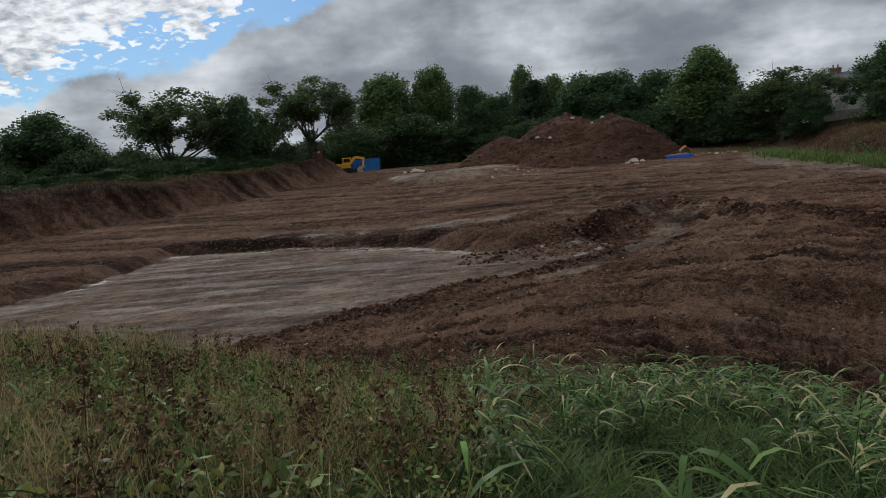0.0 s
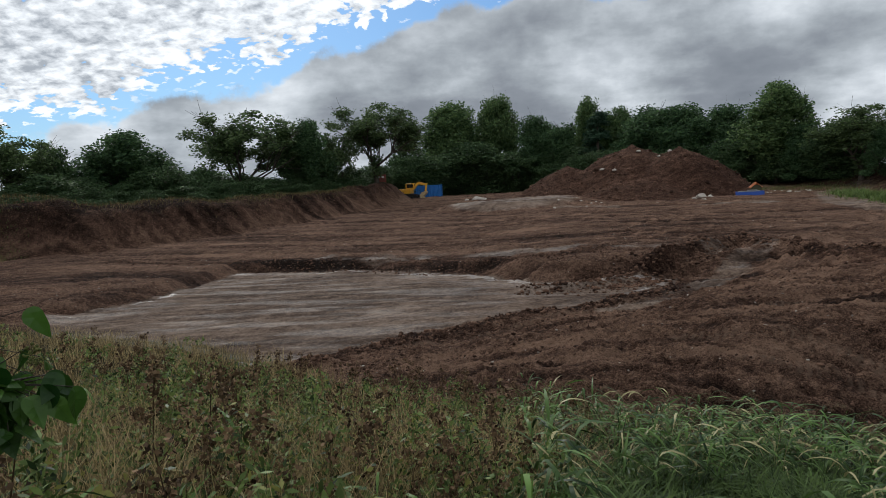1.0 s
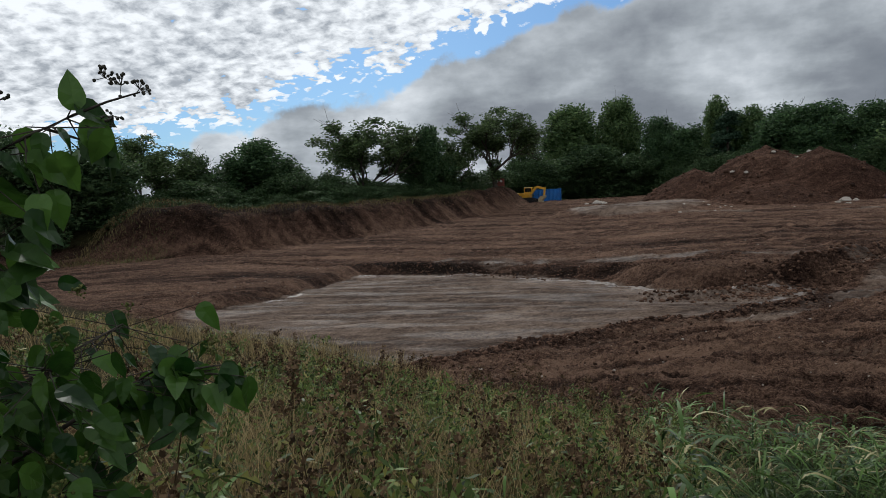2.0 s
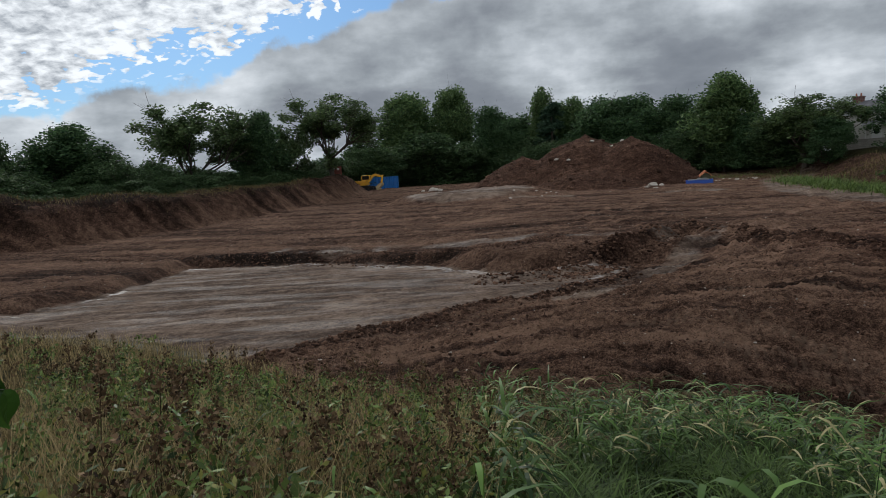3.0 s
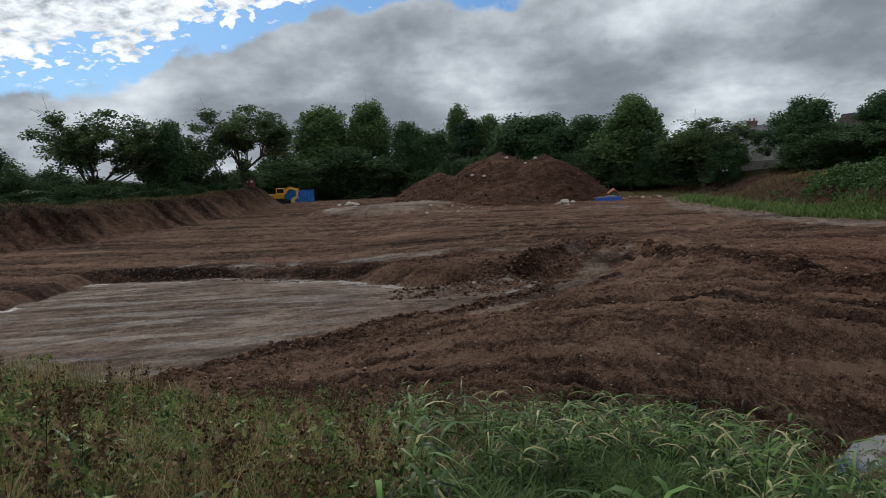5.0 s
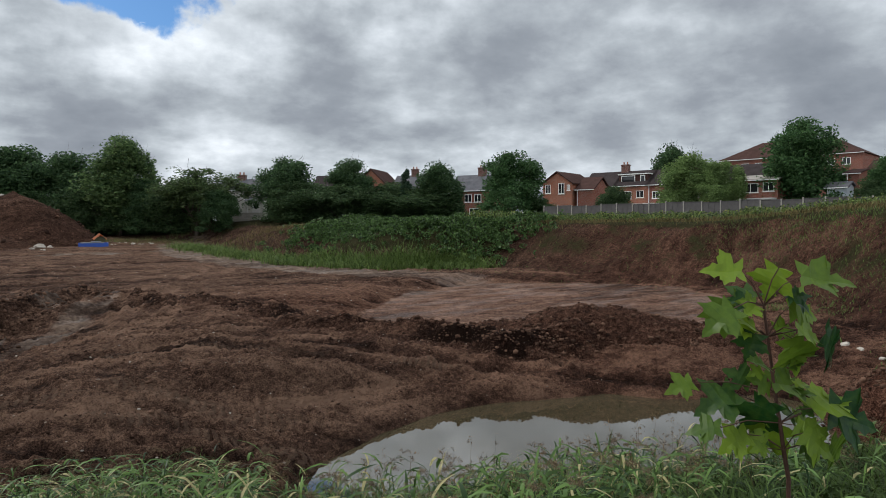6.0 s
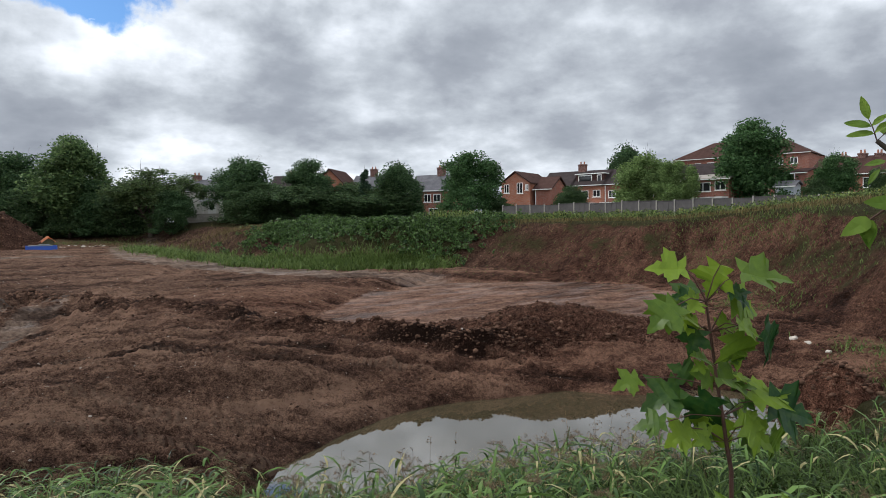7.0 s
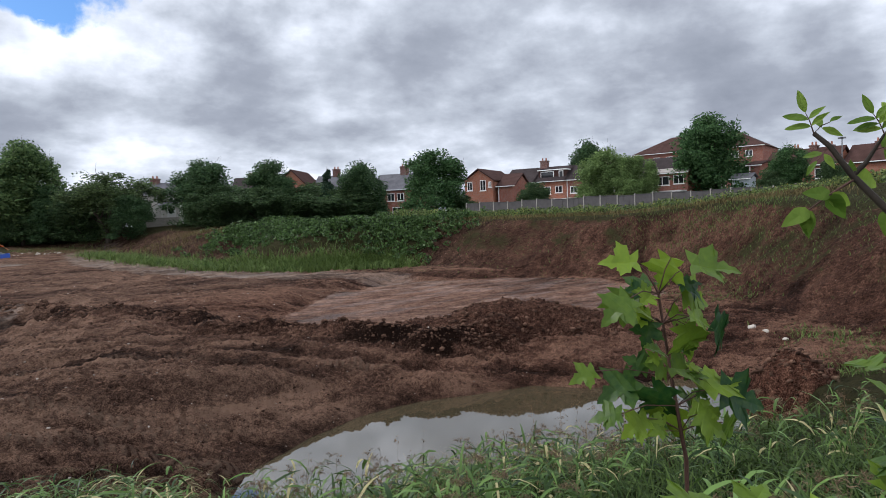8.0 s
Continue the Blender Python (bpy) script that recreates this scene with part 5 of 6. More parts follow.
def reeds(rng, x, y, z, height):
    """Reed stems bent by the wind, each with long drooping leaves. Returns also the stems' tips."""
    n = len(x)
    H = height * rng.uniform(0.6, 1.15, n)
    wa = WIND + rng.normal(0, 0.5, n)
    lean, bend = rng.uniform(-0.05, 0.15, n), rng.uniform(0.05, 0.45, n)

    def at(t):
        out = H * (lean * t + bend * t * t)
        return np.stack([x + np.cos(wa) * out, y + np.sin(wa) * out, z - 0.05 + H * (t - 0.22 * bend * t * t)], -1)
    VV, FF, off = [], [], 0

    def strip(rows):
        nonlocal off
        k, m_ = len(rows), len(rows[0][0])
        V = np.stack([p for ab in rows for p in ab], 1).reshape(-1, 3)
        q = np.array([[2 * i, 2 * i + 1, 2 * i + 3, 2 * i + 2] for i in range(k - 1)])[None]
        VV.append(V)
        FF.append((off + np.arange(m_)[:, None, None] * 2 * k + q).reshape(-1, 4))
        off += len(V)
    side = np.stack([-np.sin(wa), np.cos(wa), 0 * wa], -1)
    strip([(at(t) - side * w, at(t) + side * w) for t, w in ((0, 0.004), (0.5, 0.0035), (1.0, 0.002))])
    for leaf_no in range(6):
        t0 = 0.25 + 0.73 * (leaf_no + rng.uniform(0, 0.8, n)) / 6
        p0 = at(t0)
        a = WIND + rng.normal(0, 1.0, n) + np.pi * (rng.random(n) < 0.22)
        L, W = rng.uniform(0.28, 0.58, n) * (0.6 + 0.4 * height), rng.uniform(0.009, 0.018, n)
        rise, droop, tw = rng.uniform(0.45, 0.95, n), rng.uniform(0.35, 1.25, n), rng.normal(0, 0.7, n)
        way = np.stack([np.cos(a), np.sin(a), 0 * a], -1)
        perp = np.stack([-np.sin(a), np.cos(a), 0 * a], -1)
        rows = []
        for u, w in ((0, 0.45), (0.2, 0.95), (0.45, 1.0), (0.7, 0.75), (0.88, 0.4), (1.0, 0.04)):
            c = p0 + way * (L * (0.5 * u + 0.35 * u * u))[:, None] + np.array([0, 0, 1.0]) * (L * (rise * u - droop * u * u))[:, None]
            sd = (perp * np.cos(tw * u)[:, None] + np.array([0, 0, 1.0]) * np.sin(tw * u)[:, None]) * (W * w)[:, None]
            rows.append((c - sd, c + sd))
        strip(rows)
    return np.vstack(VV), np.vstack(FF), at(1.0)


VV, FF, off, reed_tips = [], [], 0, []
for n, az, rr, H, cut in ((330, (-95, 1), (1.9, 4.6), 0.78, -0.15), (130, (-30, 1), (2.2, 5.0), 1.1, -0.1), (480, (-95, -26), (4.2, 8.5), 0.78, -0.05), (520, (-30, 1), (4.2, 8.5), 1.05, -0.15), (480, (-95, -26), (8, 13.5), 0.72, 0.0), (620, (-30, 0), (8, 13.5), 1.0, -0.1), (60, (3, 48), (2.6, 8), 0.8, 0.1)):
    x, y, z = scatter(rng, n, az, rr, patchy(0.5, cut))
    v, f, tp = reeds(rng, x, y, z, H)
    VV.append(v)
    FF.append(f + off)
    off += len(v)
    if az[0] < -20:
        reed_tips.append(tp[rng.random(len(tp)) < (0.40 if az[1] < -20 else 0.14)])
stuff("reed_grass", np.vstack(VV), np.vstack(FF), REED, "tall green reeds with wind-bent drooping leaves on the bank", "reed")

# short dense grass under the reeds, its dark green standing in for shade there
VV, FF, off = [], [], 0
for n, az, rr, per, rad, L, W, bend, cut in ((260, (-95, 3), (2.0, 5.5), 20, 0.16, 0.60, 0.014, 0.9, -0.5), (560, (-95, 3), (4.5, 9), 18, 0.2, 0.55, 0.016, 0.9, -0.5), (520, (-95, 3), (8, 13.5), 16, 0.25, 0.5, 0.020, 0.9, -0.5), (260, (2, 52), (2.0, 9), 18, 0.16, 0.45, 0.012, 0.8, -0.3)):
    x, y, z = tufts(rng, n, az, rr, cut, per, rad)
    v, f = blades(rng, x, y, z, L, W, bend, 0.3)
    VV.append(v)
    FF.append(f + off)
    off += len(v)
stuff("low_grass", np.vstack(VV), np.vstack(FF), TURF, "short green grass under the reeds and weeds, darkened to paint in their shade", "grass")

# dry pale grass among it and on the left
VV, FF, off = [], [], 0
for n, az, rr, per, rad, L, W, bend, cut in ((520, (-3, 55), (2.0, 9), 34, 0.16, 0.95, 0.005, 0.45, -0.2), (900, (-4, 55), (8, 24), 24, 0.2, 0.75, 0.009, 0.45, -0.3), (130, (-95, -5), (2.5, 13), 22, 0.14, 0.8, 0.005, 0.6, 0.1), (2500, (-4, 55), (2, 14), 1, 0.1, 0.55, 0.006, 0.5, -0.6)):
    x, y, z = tufts(rng, n, az, rr, cut, per, rad, 0.45)
    v, f = blades(rng, x, y, z, L, W, bend, 0.15)
    VV.append(v)
    FF.append(f + off)
    off += len(v)
stuff("dry_grass", np.vstack(VV), np.vstack(FF), DRY, "dry straw-coloured grass on the bank", "grass")


def stems(rng, x, y, z, H, r0, twigs, spread):
    """Thin branched dead stems: three-sided, each with small side twigs. Returns also the twig ends."""
    V, F, tips = [], [], []
    o = 0
    for px, py, pz in zip(x, y, z):
        h = H * rng.uniform(0.6, 1.15)
        ln = rng.normal(0, 0.12, 2)
        def at(t):
            return np.array([px + ln[0] * t * h, py + ln[1] * t * h, pz - 0.05 + t * h])
        segs = [(at(0), at(1.0), r0)]
        for k in range(twigs):
            t = rng.uniform(0.35, 0.98)
            p = at(t)
            d = rng.normal(0, 1, 3)
            d[2] = abs(d[2]) + 0.5
            d /= np.linalg.norm(d)
            e = p + d * spread * rng.uniform(0.5, 1.2)
            segs.append((p, e, r0 * 0.55))
            tips.append(e)
            tips.append((p + e) / 2)
        tips.append(at(1.0))
        for p, e, r in segs:
            for c, rr in ((p, r), (e, r * 0.5)):
                for k in range(3):
                    V.append((c[0] + rr * math.cos(2.1 * k), c[1] + rr * math.sin(2.1 * k), c[2]))
            for k in range(3):
                F.append((o + k, o + (k + 1) % 3, o + 3 + (k + 1) % 3, o + 3 + k))
            o += 6
    return np.array(V), np.array(F), np.array(tips)


x, y, z = scatter(rng, 250, (-6, 52), (2.6, 13), patchy(0.5, -0.2))
V, F, tips = stems(rng, x, y, z, 1.05, 0.0050, 11, 0.15)
V2, F2 = leaf_cloud(rng, tips, 0.026, 9, 0.017, 0.7)
stuff("dead_weed", np.vstack([V, V2]), np.vstack([F, F2 + len(V)]), WEED, "dead brown dock and willowherb stems with seed heads", "weed")
x, y, z = scatter(rng, 380, (-3, 52), (2.3, 12), patchy(0.6, -0.1))
V, F, tips = stems(rng, x, y, z, 0.9, 0.003, 11, 0.15)
V2, F2 = leaf_cloud(rng, tips, 0.05, 5, 0.030, 0.34)
stuff("green_weed", np.vstack([V, V2]), np.vstack([F, F2 + len(V)]), BRAMBLE, "leafy green willowherb and nettle stems on the bank", "weed")
x, y, z = scatter(rng, 240, (-95, -4), (3, 12), patchy(0.5, -0.1))
V, F, tips = stems(rng, x, y, z, 0.9, 0.003, 4, 0.13)
V2, F2 = leaf_cloud(rng, tips, 0.02, 6, 0.010, 0.6)
stuff("weed_stem", np.vstack([V, V2]), np.vstack([F, F2 + len(V)]), WEED, "thin brown weed stems among the reeds", "weed")

# feathery plumes over the reeds
tips = np.vstack(reed_tips)
tt = np.repeat(tips, 12, axis=0)
k = np.tile(np.linspace(0, 1, 12), len(tips))[:, None]
lean = np.repeat(np.array([math.cos(WIND), math.sin(WIND), 0]) * rng.uniform(0.05, 0.24, (len(tips), 1)) + rng.normal(0, 0.04, (len(tips), 3)), 12, axis=0)
tt = tt + lean * k + np.array([0, 0, 1.0]) * (0.13 * k - 0.15 * k ** 2)
tt = tt + rng.normal(0, 1, tt.shape) * 0.028 * (1 - 0.6 * k)
V, F = leaf_cloud(rng, tt, 0.018, 12, 0.020, 0.10)
stuff("reed_plume", V, F, PLUME, "feathery buff reed plumes above the grass", "reed")

# bramble and nettle leaves low on the bank
VV, FF, off = [], [], 0
for n, az, rr, hgt, size, per, cut in ((1100, (-2, 55), (1.9, 10), 0.60, 0.028, 22, -0.15), (160, (3, 40), (1.8, 4.0), 0.60, 0.045, 9, 0.0), (400, (-95, -2), (2.2, 9), 0.35, 0.026, 16, 0.1), (420, (2, 55), (6, 24), 0.5, 0.045, 36, 0.1)):
    x, y, z = scatter(rng, n, az, rr, patchy(0.7, cut))
    c = np.stack([x, y, z + rng.uniform(0.05, 1, len(x)) * hgt], -1)
    v, f = leaf_cloud(rng, c, 0.11, per, size, 0.55)
    VV.append(v)
    FF.append(f + off)
    off += len(v)
stuff("bramble", np.vstack(VV), np.vstack(FF), BRAMBLE, "low green bramble and nettle leaves on the bank", "bramble")


# ---- growth on the far banks ----
def spread_on(rng, n, line, width, keep=None):
    """Places scattered along a line on the plan."""
    t = rng.uniform(0, len(line) - 1.001, n)
    i = t.astype(int)
    P = np.array(line, dtype=float)
    p = P[i] + (P[i + 1] - P[i]) * (t - i)[:, None] + rng.normal(0, 1, (n, 2)) * width / 2
    z = ground(p[:, 0], p[:, 1], False)[0]
    return p[:, 0], p[:, 1], z


x, y, z = spread_on(rng, 2600, [(49.5, 70), (51.5, 62), (54.0, 54), (56.5, 47)], 6.0)
lump = np.clip(0.45 + 1.5 * fbm(x, y, 0.28, 4, 0.6), 0.05, 1.6)
c = np.stack([x, y, z + 0.05 + lump * rng.uniform(0.3, 1.0, len(x))], -1)
V, F = leaf_cloud(rng, c, 0.26, 26, 0.13, 0.7)
stuff("creeper", V, F, IVYGROUND, "mass of green creeper and bramble smothering the bank", "creeper")
x, y, z = spread_on(rng, 1500, [(58, 52), (64.6, 46), (66.2, 34), (66.4, 18), (62, 6)], 2.6)
lump = 0.35 + 0.65 * (0.5 + 0.5 * fbm(x, y, 0.4, 3))
c = np.stack([x, y, z + lump * rng.uniform(0.1, 1.1, len(x))], -1)
V, F = leaf_cloud(rng, c, 0.35, 26, 0.10, 0.6)
stuff("bramble", V, F, BRAMBLE, "dark bramble scrub along the foot of the fence", "bramble")
x, y, z = spread_on(rng, 15000, [(41.5, 90), (40.5, 76), (40.8, 62), (42.6, 53), (45.5, 48), (50, 45)], 2.4)
V, F = blades(rng, x, y, z, 0.95, 0.06, 0.6)
stuff("meadow_grass", V, F, MEADOW, "strip of bright green grass beside the haul road", "grass")
VV, FF, off = [], [], 0
for line, n, w, L in (([(57, 52), (60.0, 44), (60.8, 30), (59.4, 18), (54, 9)], 5200, 3.2, 0.55), ([(45, 86), (49, 76), (53, 67)], 3600, 7, 0.6), ([(-60, 69), (-45, 75), (-36, 86), (-30, 98), (-25.5, 110)], 5200, 3.0, 0.5), ([(36, 104), (42, 100), (46, 92)], 1200, 5, 0.6), ([(-62, 60), (-52, 66)], 1500, 4, 0.8)):
    x, y, z = spread_on(rng, n, line, w)
    v, f = blades(rng, x, y, z, L, 0.045, 0.4)
    VV.append(v)
    FF.append(f + off)
    off += len(v)
stuff("dry_grass", np.vstack(VV), np.vstack(FF), BENT, "tufts of dry grass along the tops of the banks", "grass")
VV, FF, off = [], [], 0
for line, n, w, L in (([(57, 24), (54, 17), (49, 11)], 1500, 3.0, 0.4), ([(41, 15), (39, 11)], 350, 1.6, 0.35), ([(30, 5.5), (27, 3.6), (24, 2.4)], 1300, 1.6, 0.3), ([(34, 104), (40, 104), (46, 100)], 1500, 5, 0.5), ([(52, 42), (55, 33), (56, 24), (50, 13)], 1500, 7, 0.22), ([(41, 13), (46, 10), (40, 4)], 1200, 5, 0.3), ([(-56, 62), (-50, 66)], 500, 2.5, 0.5)):
    x, y, z = spread_on(rng, n, line, w)
    v, f = blades(rng, x, y, z, L, 0.035, 0.6)
    VV.append(v)
    FF.append(f + off)
    off += len(v)
stuff("meadow_grass", np.vstack(VV), np.vstack(FF), MEADOW, "thin green weeds colonising the bare bank", "grass")

# ---- plants close to the path ----
MAPLE = leaf_mat("maple_leaf", (0.014, 0.052, 0.012), (0.175, 0.265, 0.022), 0.42, 0.40, 0.5, single=True)
ASH = leaf_mat("ash_leaf", (0.080, 0.150, 0.020), (0.230, 0.330, 0.050), 0.5, 0.5, 0.35, single=True)
IVY = leaf_mat("ivy_leaf", (0.008, 0.030, 0.005), (0.065, 0.135, 0.022), 0.34, 0.25, 0.5, single=True)
IVYBUD = leaf_mat("ivy_bud", (0.060, 0.075, 0.020), (0.150, 0.150, 0.050), 0.7, 0.1)
UMBEL = simple("dark_ivy_fruit", (0.030, 0.028, 0.018), 0.7, 0.3)
STEM_RED = simple("red_brown_stem", (0.065, 0.032, 0.022), 0.7, 0.3, scale=20)
STEM_DARK = simple("dark_twig", (0.030, 0.024, 0.018), 0.8, 0.2, scale=20)


def leaf_outline(kind):
    if kind == "maple":
        half = [(0.0, 0.0), (0.14, -0.05), (0.40, -0.07), (0.31, 0.07), (0.24, 0.16), (0.46, 0.23), (0.50, 0.35), (0.66, 0.50), (0.48, 0.50), (0.40, 0.57), (0.19, 0.42), (0.18, 0.56), (0.25, 0.67), (0.13, 0.76), (0.10, 0.87), (0.0, 1.0)]
    elif kind == "ivy":
        half = [(0.0, 0.0), (0.14, 0.03), (0.25, 0.14), (0.30, 0.30), (0.27, 0.48), (0.19, 0.68), (0.09, 0.86), (0.0, 1.0)]
    else:
        half = [(0.0, 0.0), (0.08, 0.10), (0.16, 0.30), (0.18, 0.50), (0.14, 0.70), (0.07, 0.88), (0.0, 1.0)]
    return half


def leaf_mesh(kind, mat, curl, fold, seed):
    """A leaf of length 1 along y: two halves folded at the midrib, drooping at the tip."""
    half = leaf_outline(kind)
    bm = bmesh.new()
    r = random.Random(seed)

    def put(x, y):
        return bm.verts.new((x, y, fold * abs(x) - curl * y * y + 0.03 * math.sin(9 * x + 7 * y + seed)))
    rib = [put(0, y / 6) for y in range(7)]
    for s in (1, -1):
        edge = [put(s * x * (1 + r.uniform(-0.06, 0.06)), y) for x, y in half[1:-1]]
        n = len(edge)
        ring = [rib[0]] + edge + [rib[6]]
        # fan each stretch of edge to the nearest rib vertex
        for i in range(len(ring) - 1):
            a, b = ring[i], ring[i + 1]
            ka = min(6, max(0, round(a.co.y * 6)))
            kb = min(6, max(0, round(b.co.y * 6)))
            loop = [a, b] + [rib[k] for k in (range(kb, ka - 1, -1) if kb >= ka else range(kb, ka + 1))]
            u = []
            for v in loop:
                if v not in u:
                    u.append(v)
            if len(u) >= 3:
                try:
                    bm.faces.new(u if s > 0 else u[::-1])
                except ValueError:
                    pass
    bmesh.ops.triangulate(bm, faces=bm.faces)
    me = bpy.data.meshes.new("leaf")
    bm.to_mesh(me)
    bm.free()
    me.materials.append(mat)
    return me


MAPLES = [leaf_mesh("maple", MAPLE, c, f, i) for i, (c, f) in enumerate(((0.25, 0.12), (0.45, 0.05), (0.15, 0.25)))]
ASHES = [leaf_mesh("ash", ASH, c, f, i) for i, (c, f) in enumerate(((0.2, 0.3), (0.4, 0.2)))]
IVIES = [leaf_mesh("ivy", IVY, c, f, i) for i, (c, f) in enumerate(((0.2, 0.35), (0.5, 0.2), (0.05, 0.15)))]


def leaf(parent, me, p, way, face, size):
    """One leaf at p, growing along way, its upper side towards face."""
    ydir = Vector(way).normalized()
    zdir = Vector(face)
    zdir = (zdir - ydir * zdir.dot(ydir)).normalized()
    m = Matrix((ydir.cross(zdir), ydir, zdir)).transposed().to_4x4()
    ob = new("leaf", me)
    ob.parent = parent
    ob.matrix_basis = Matrix.Translation(Vector(p)) @ m @ Matrix.Diagonal((size, size, size, 1))
    return ob


def twig(name, parent, pts, r0, r1, mat, sides=6):
    n = len(pts)
    V, F = tube(pts, [r0 + (r1 - r0) * i / (n - 1) for i in range(n)], sides)
    return part(name, mesh_from(name, V, F, None, True), mat, parent)


# leaves of the sapling: centimetres sideways and up from the middle of the stem, the way the tip points, and the length
SPRAY = [
    (-12.7, 35.4, 175, 8.5), (-1.9, 32.0, 250, 8.5), (7.7, 33.9, 355, 10.8), (6.2, 28.1, 330, 7.7), (8.1, 25.3, 345, 10.0), (-16.2, 25.0, 215, 8.5),
    (-11.2, 23.9, 265, 8.5), (-7.7, 28.9, 200, 7.7), (-7.7, 18.1, 250, 6.2), (3.1, 15.8, 290, 9.2), (11.2, 17.7, 310, 10.0), (4.2, 21.6, 340, 6.2),
    (-8.5, 10.4, 150, 6.2), (-21.6, 7.7, 190, 6.2), (-13.9, 4.6, 200, 10.0), (2.3, 9.2, 0, 8.5), (10.8, 5.8, 20, 10.0), (15.4, 1.5, 340, 11.5),
    (-5.4, 0.8, 240, 10.0), (-18.5, 0.0, 180, 6.9), (6.9, -3.1, 330, 8.5), (13.9, -6.9, 320, 7.7), (-2.3, -4.6, 230, 10.0), (-10.8, -4.6, 210, 7.7),
]


def maple_sapling():
    trunk = [Vector((2.010, 0.436, 4.900)), Vector((2.005, 0.446, 4.969)), Vector((2.001, 0.453, 5.031)), Vector((1.996, 0.463, 5.100)), Vector((1.993, 0.469, 5.154)), Vector((1.989, 0.478, 5.231)), Vector((1.985, 0.486, 5.304))]
    gz = ground_z(trunk[0].x, trunk[0].y)
    base = Vector((trunk[0].x, trunk[0].y, gz))
    e = thing("maple_sapling", None, "young maple sapling with lobed bright green leaves", "sapling", base)
    trunk = [base - Vector((0, 0, 0.05)), base.lerp(trunk[0], 0.5) + Vector((0.01, 0, 0))] + trunk
    twig("stem", e, [p - base for p in trunk], 0.0060, 0.0030, STEM_RED)
    rn = random.Random(5)
    up, side = Vector((0, 0, 1)), Vector((0.666, -0.746, 0))
    away = Vector((0.746, 0.666, 0))
    heart = trunk[4]
    for u, h, turn, size in SPRAY:
        a = radians(turn)
        way = side * math.cos(a) + up * math.sin(a)
        q = heart + (side * u + up * h) * 0.01 - way * size * 0.005 + away * rn.uniform(-0.06, 0.06)
        low = min(trunk[2:], key=lambda p: abs(p.z - (q.z - 0.03)))
        twig("stalk", e, [low - base, low.lerp(q, 0.55) + up * 0.012 - base, q - base], 0.0019, 0.0012, STEM_RED, 4)
        face = up * rn.uniform(0.3, 1.0) - away * rn.uniform(0.25, 1.0) + side * rn.uniform(-0.5, 0.5)
        leaf(e, rn.choice(MAPLES), q - base, way + away * rn.uniform(-0.35, 0.35), face, size * 0.0110)
    # small young leaves near the tip and in the gaps
    for k in range(26):
        p = trunk[-1 - k % 6]
        d = (side * rn.choice((-1, 1)) + away * rn.uniform(-0.8, 0.8) + up * rn.uniform(-0.1, 0.8)).normalized()
        q = p + d * rn.uniform(0.02, 0.06)
        twig("stalk", e, [p - base, q - base], 0.0014, 0.001, STEM_RED, 4)
        leaf(e, rn.choice(MAPLES), q - base, d + up * rn.uniform(-0.7, 0.2), up * rn.uniform(0.3, 1.0) - away * rn.uniform(0.2, 1.0), rn.uniform(0.035, 0.07))
    return e


maple_sapling()


def low_seedlings():
    rn = random.Random(8)
    away = Vector((0.74, 0.55, 0))
    for x, y, z in ((1.47, 0.26, 4.99), (1.50, 0.17, 4.985), (1.58, 0.06, 4.98), (1.60, -0.02, 5.03), (1.63, -0.06, 5.25), (1.66, -0.10, 5.10)):
        gz = ground_z(x + 0.05, y)
        base = Vector((x + 0.05, y, gz))
        e = thing("maple_seedling", None, "maple seedling with yellow-green lobed leaves", "sapling", base, 0.0, "seedlings by the path")
        tip = Vector((x, y, z))
        twig("stem", e, [Vector((0, 0, -0.05)), (tip - base) * 0.5 + Vector((0.02, 0, 0)), tip - base], 0.005, 0.002, STEM_RED)
        for k in range(5):
            a = k * 1.35 + rn.uniform(-0.3, 0.3)
            d = Vector((math.cos(a), math.sin(a), rn.uniform(0.0, 0.5))).normalized()
            q = tip + d * rn.uniform(0.02, 0.06) - Vector((0, 0, 0.03 * (k % 3)))
            twig("stalk", e, [tip - base - Vector((0, 0, 0.03 * (k % 3))), q - base], 0.0016, 0.001, STEM_RED, 4)
            leaf(e, rn.choice(MAPLES), q - base, d + Vector((0, 0, rn.uniform(-0.4, 0.1))), Vector((0, 0, 1)) - away * rn.uniform(0.2, 0.7), rn.uniform(0.07, 0.105))


low_seedlings()


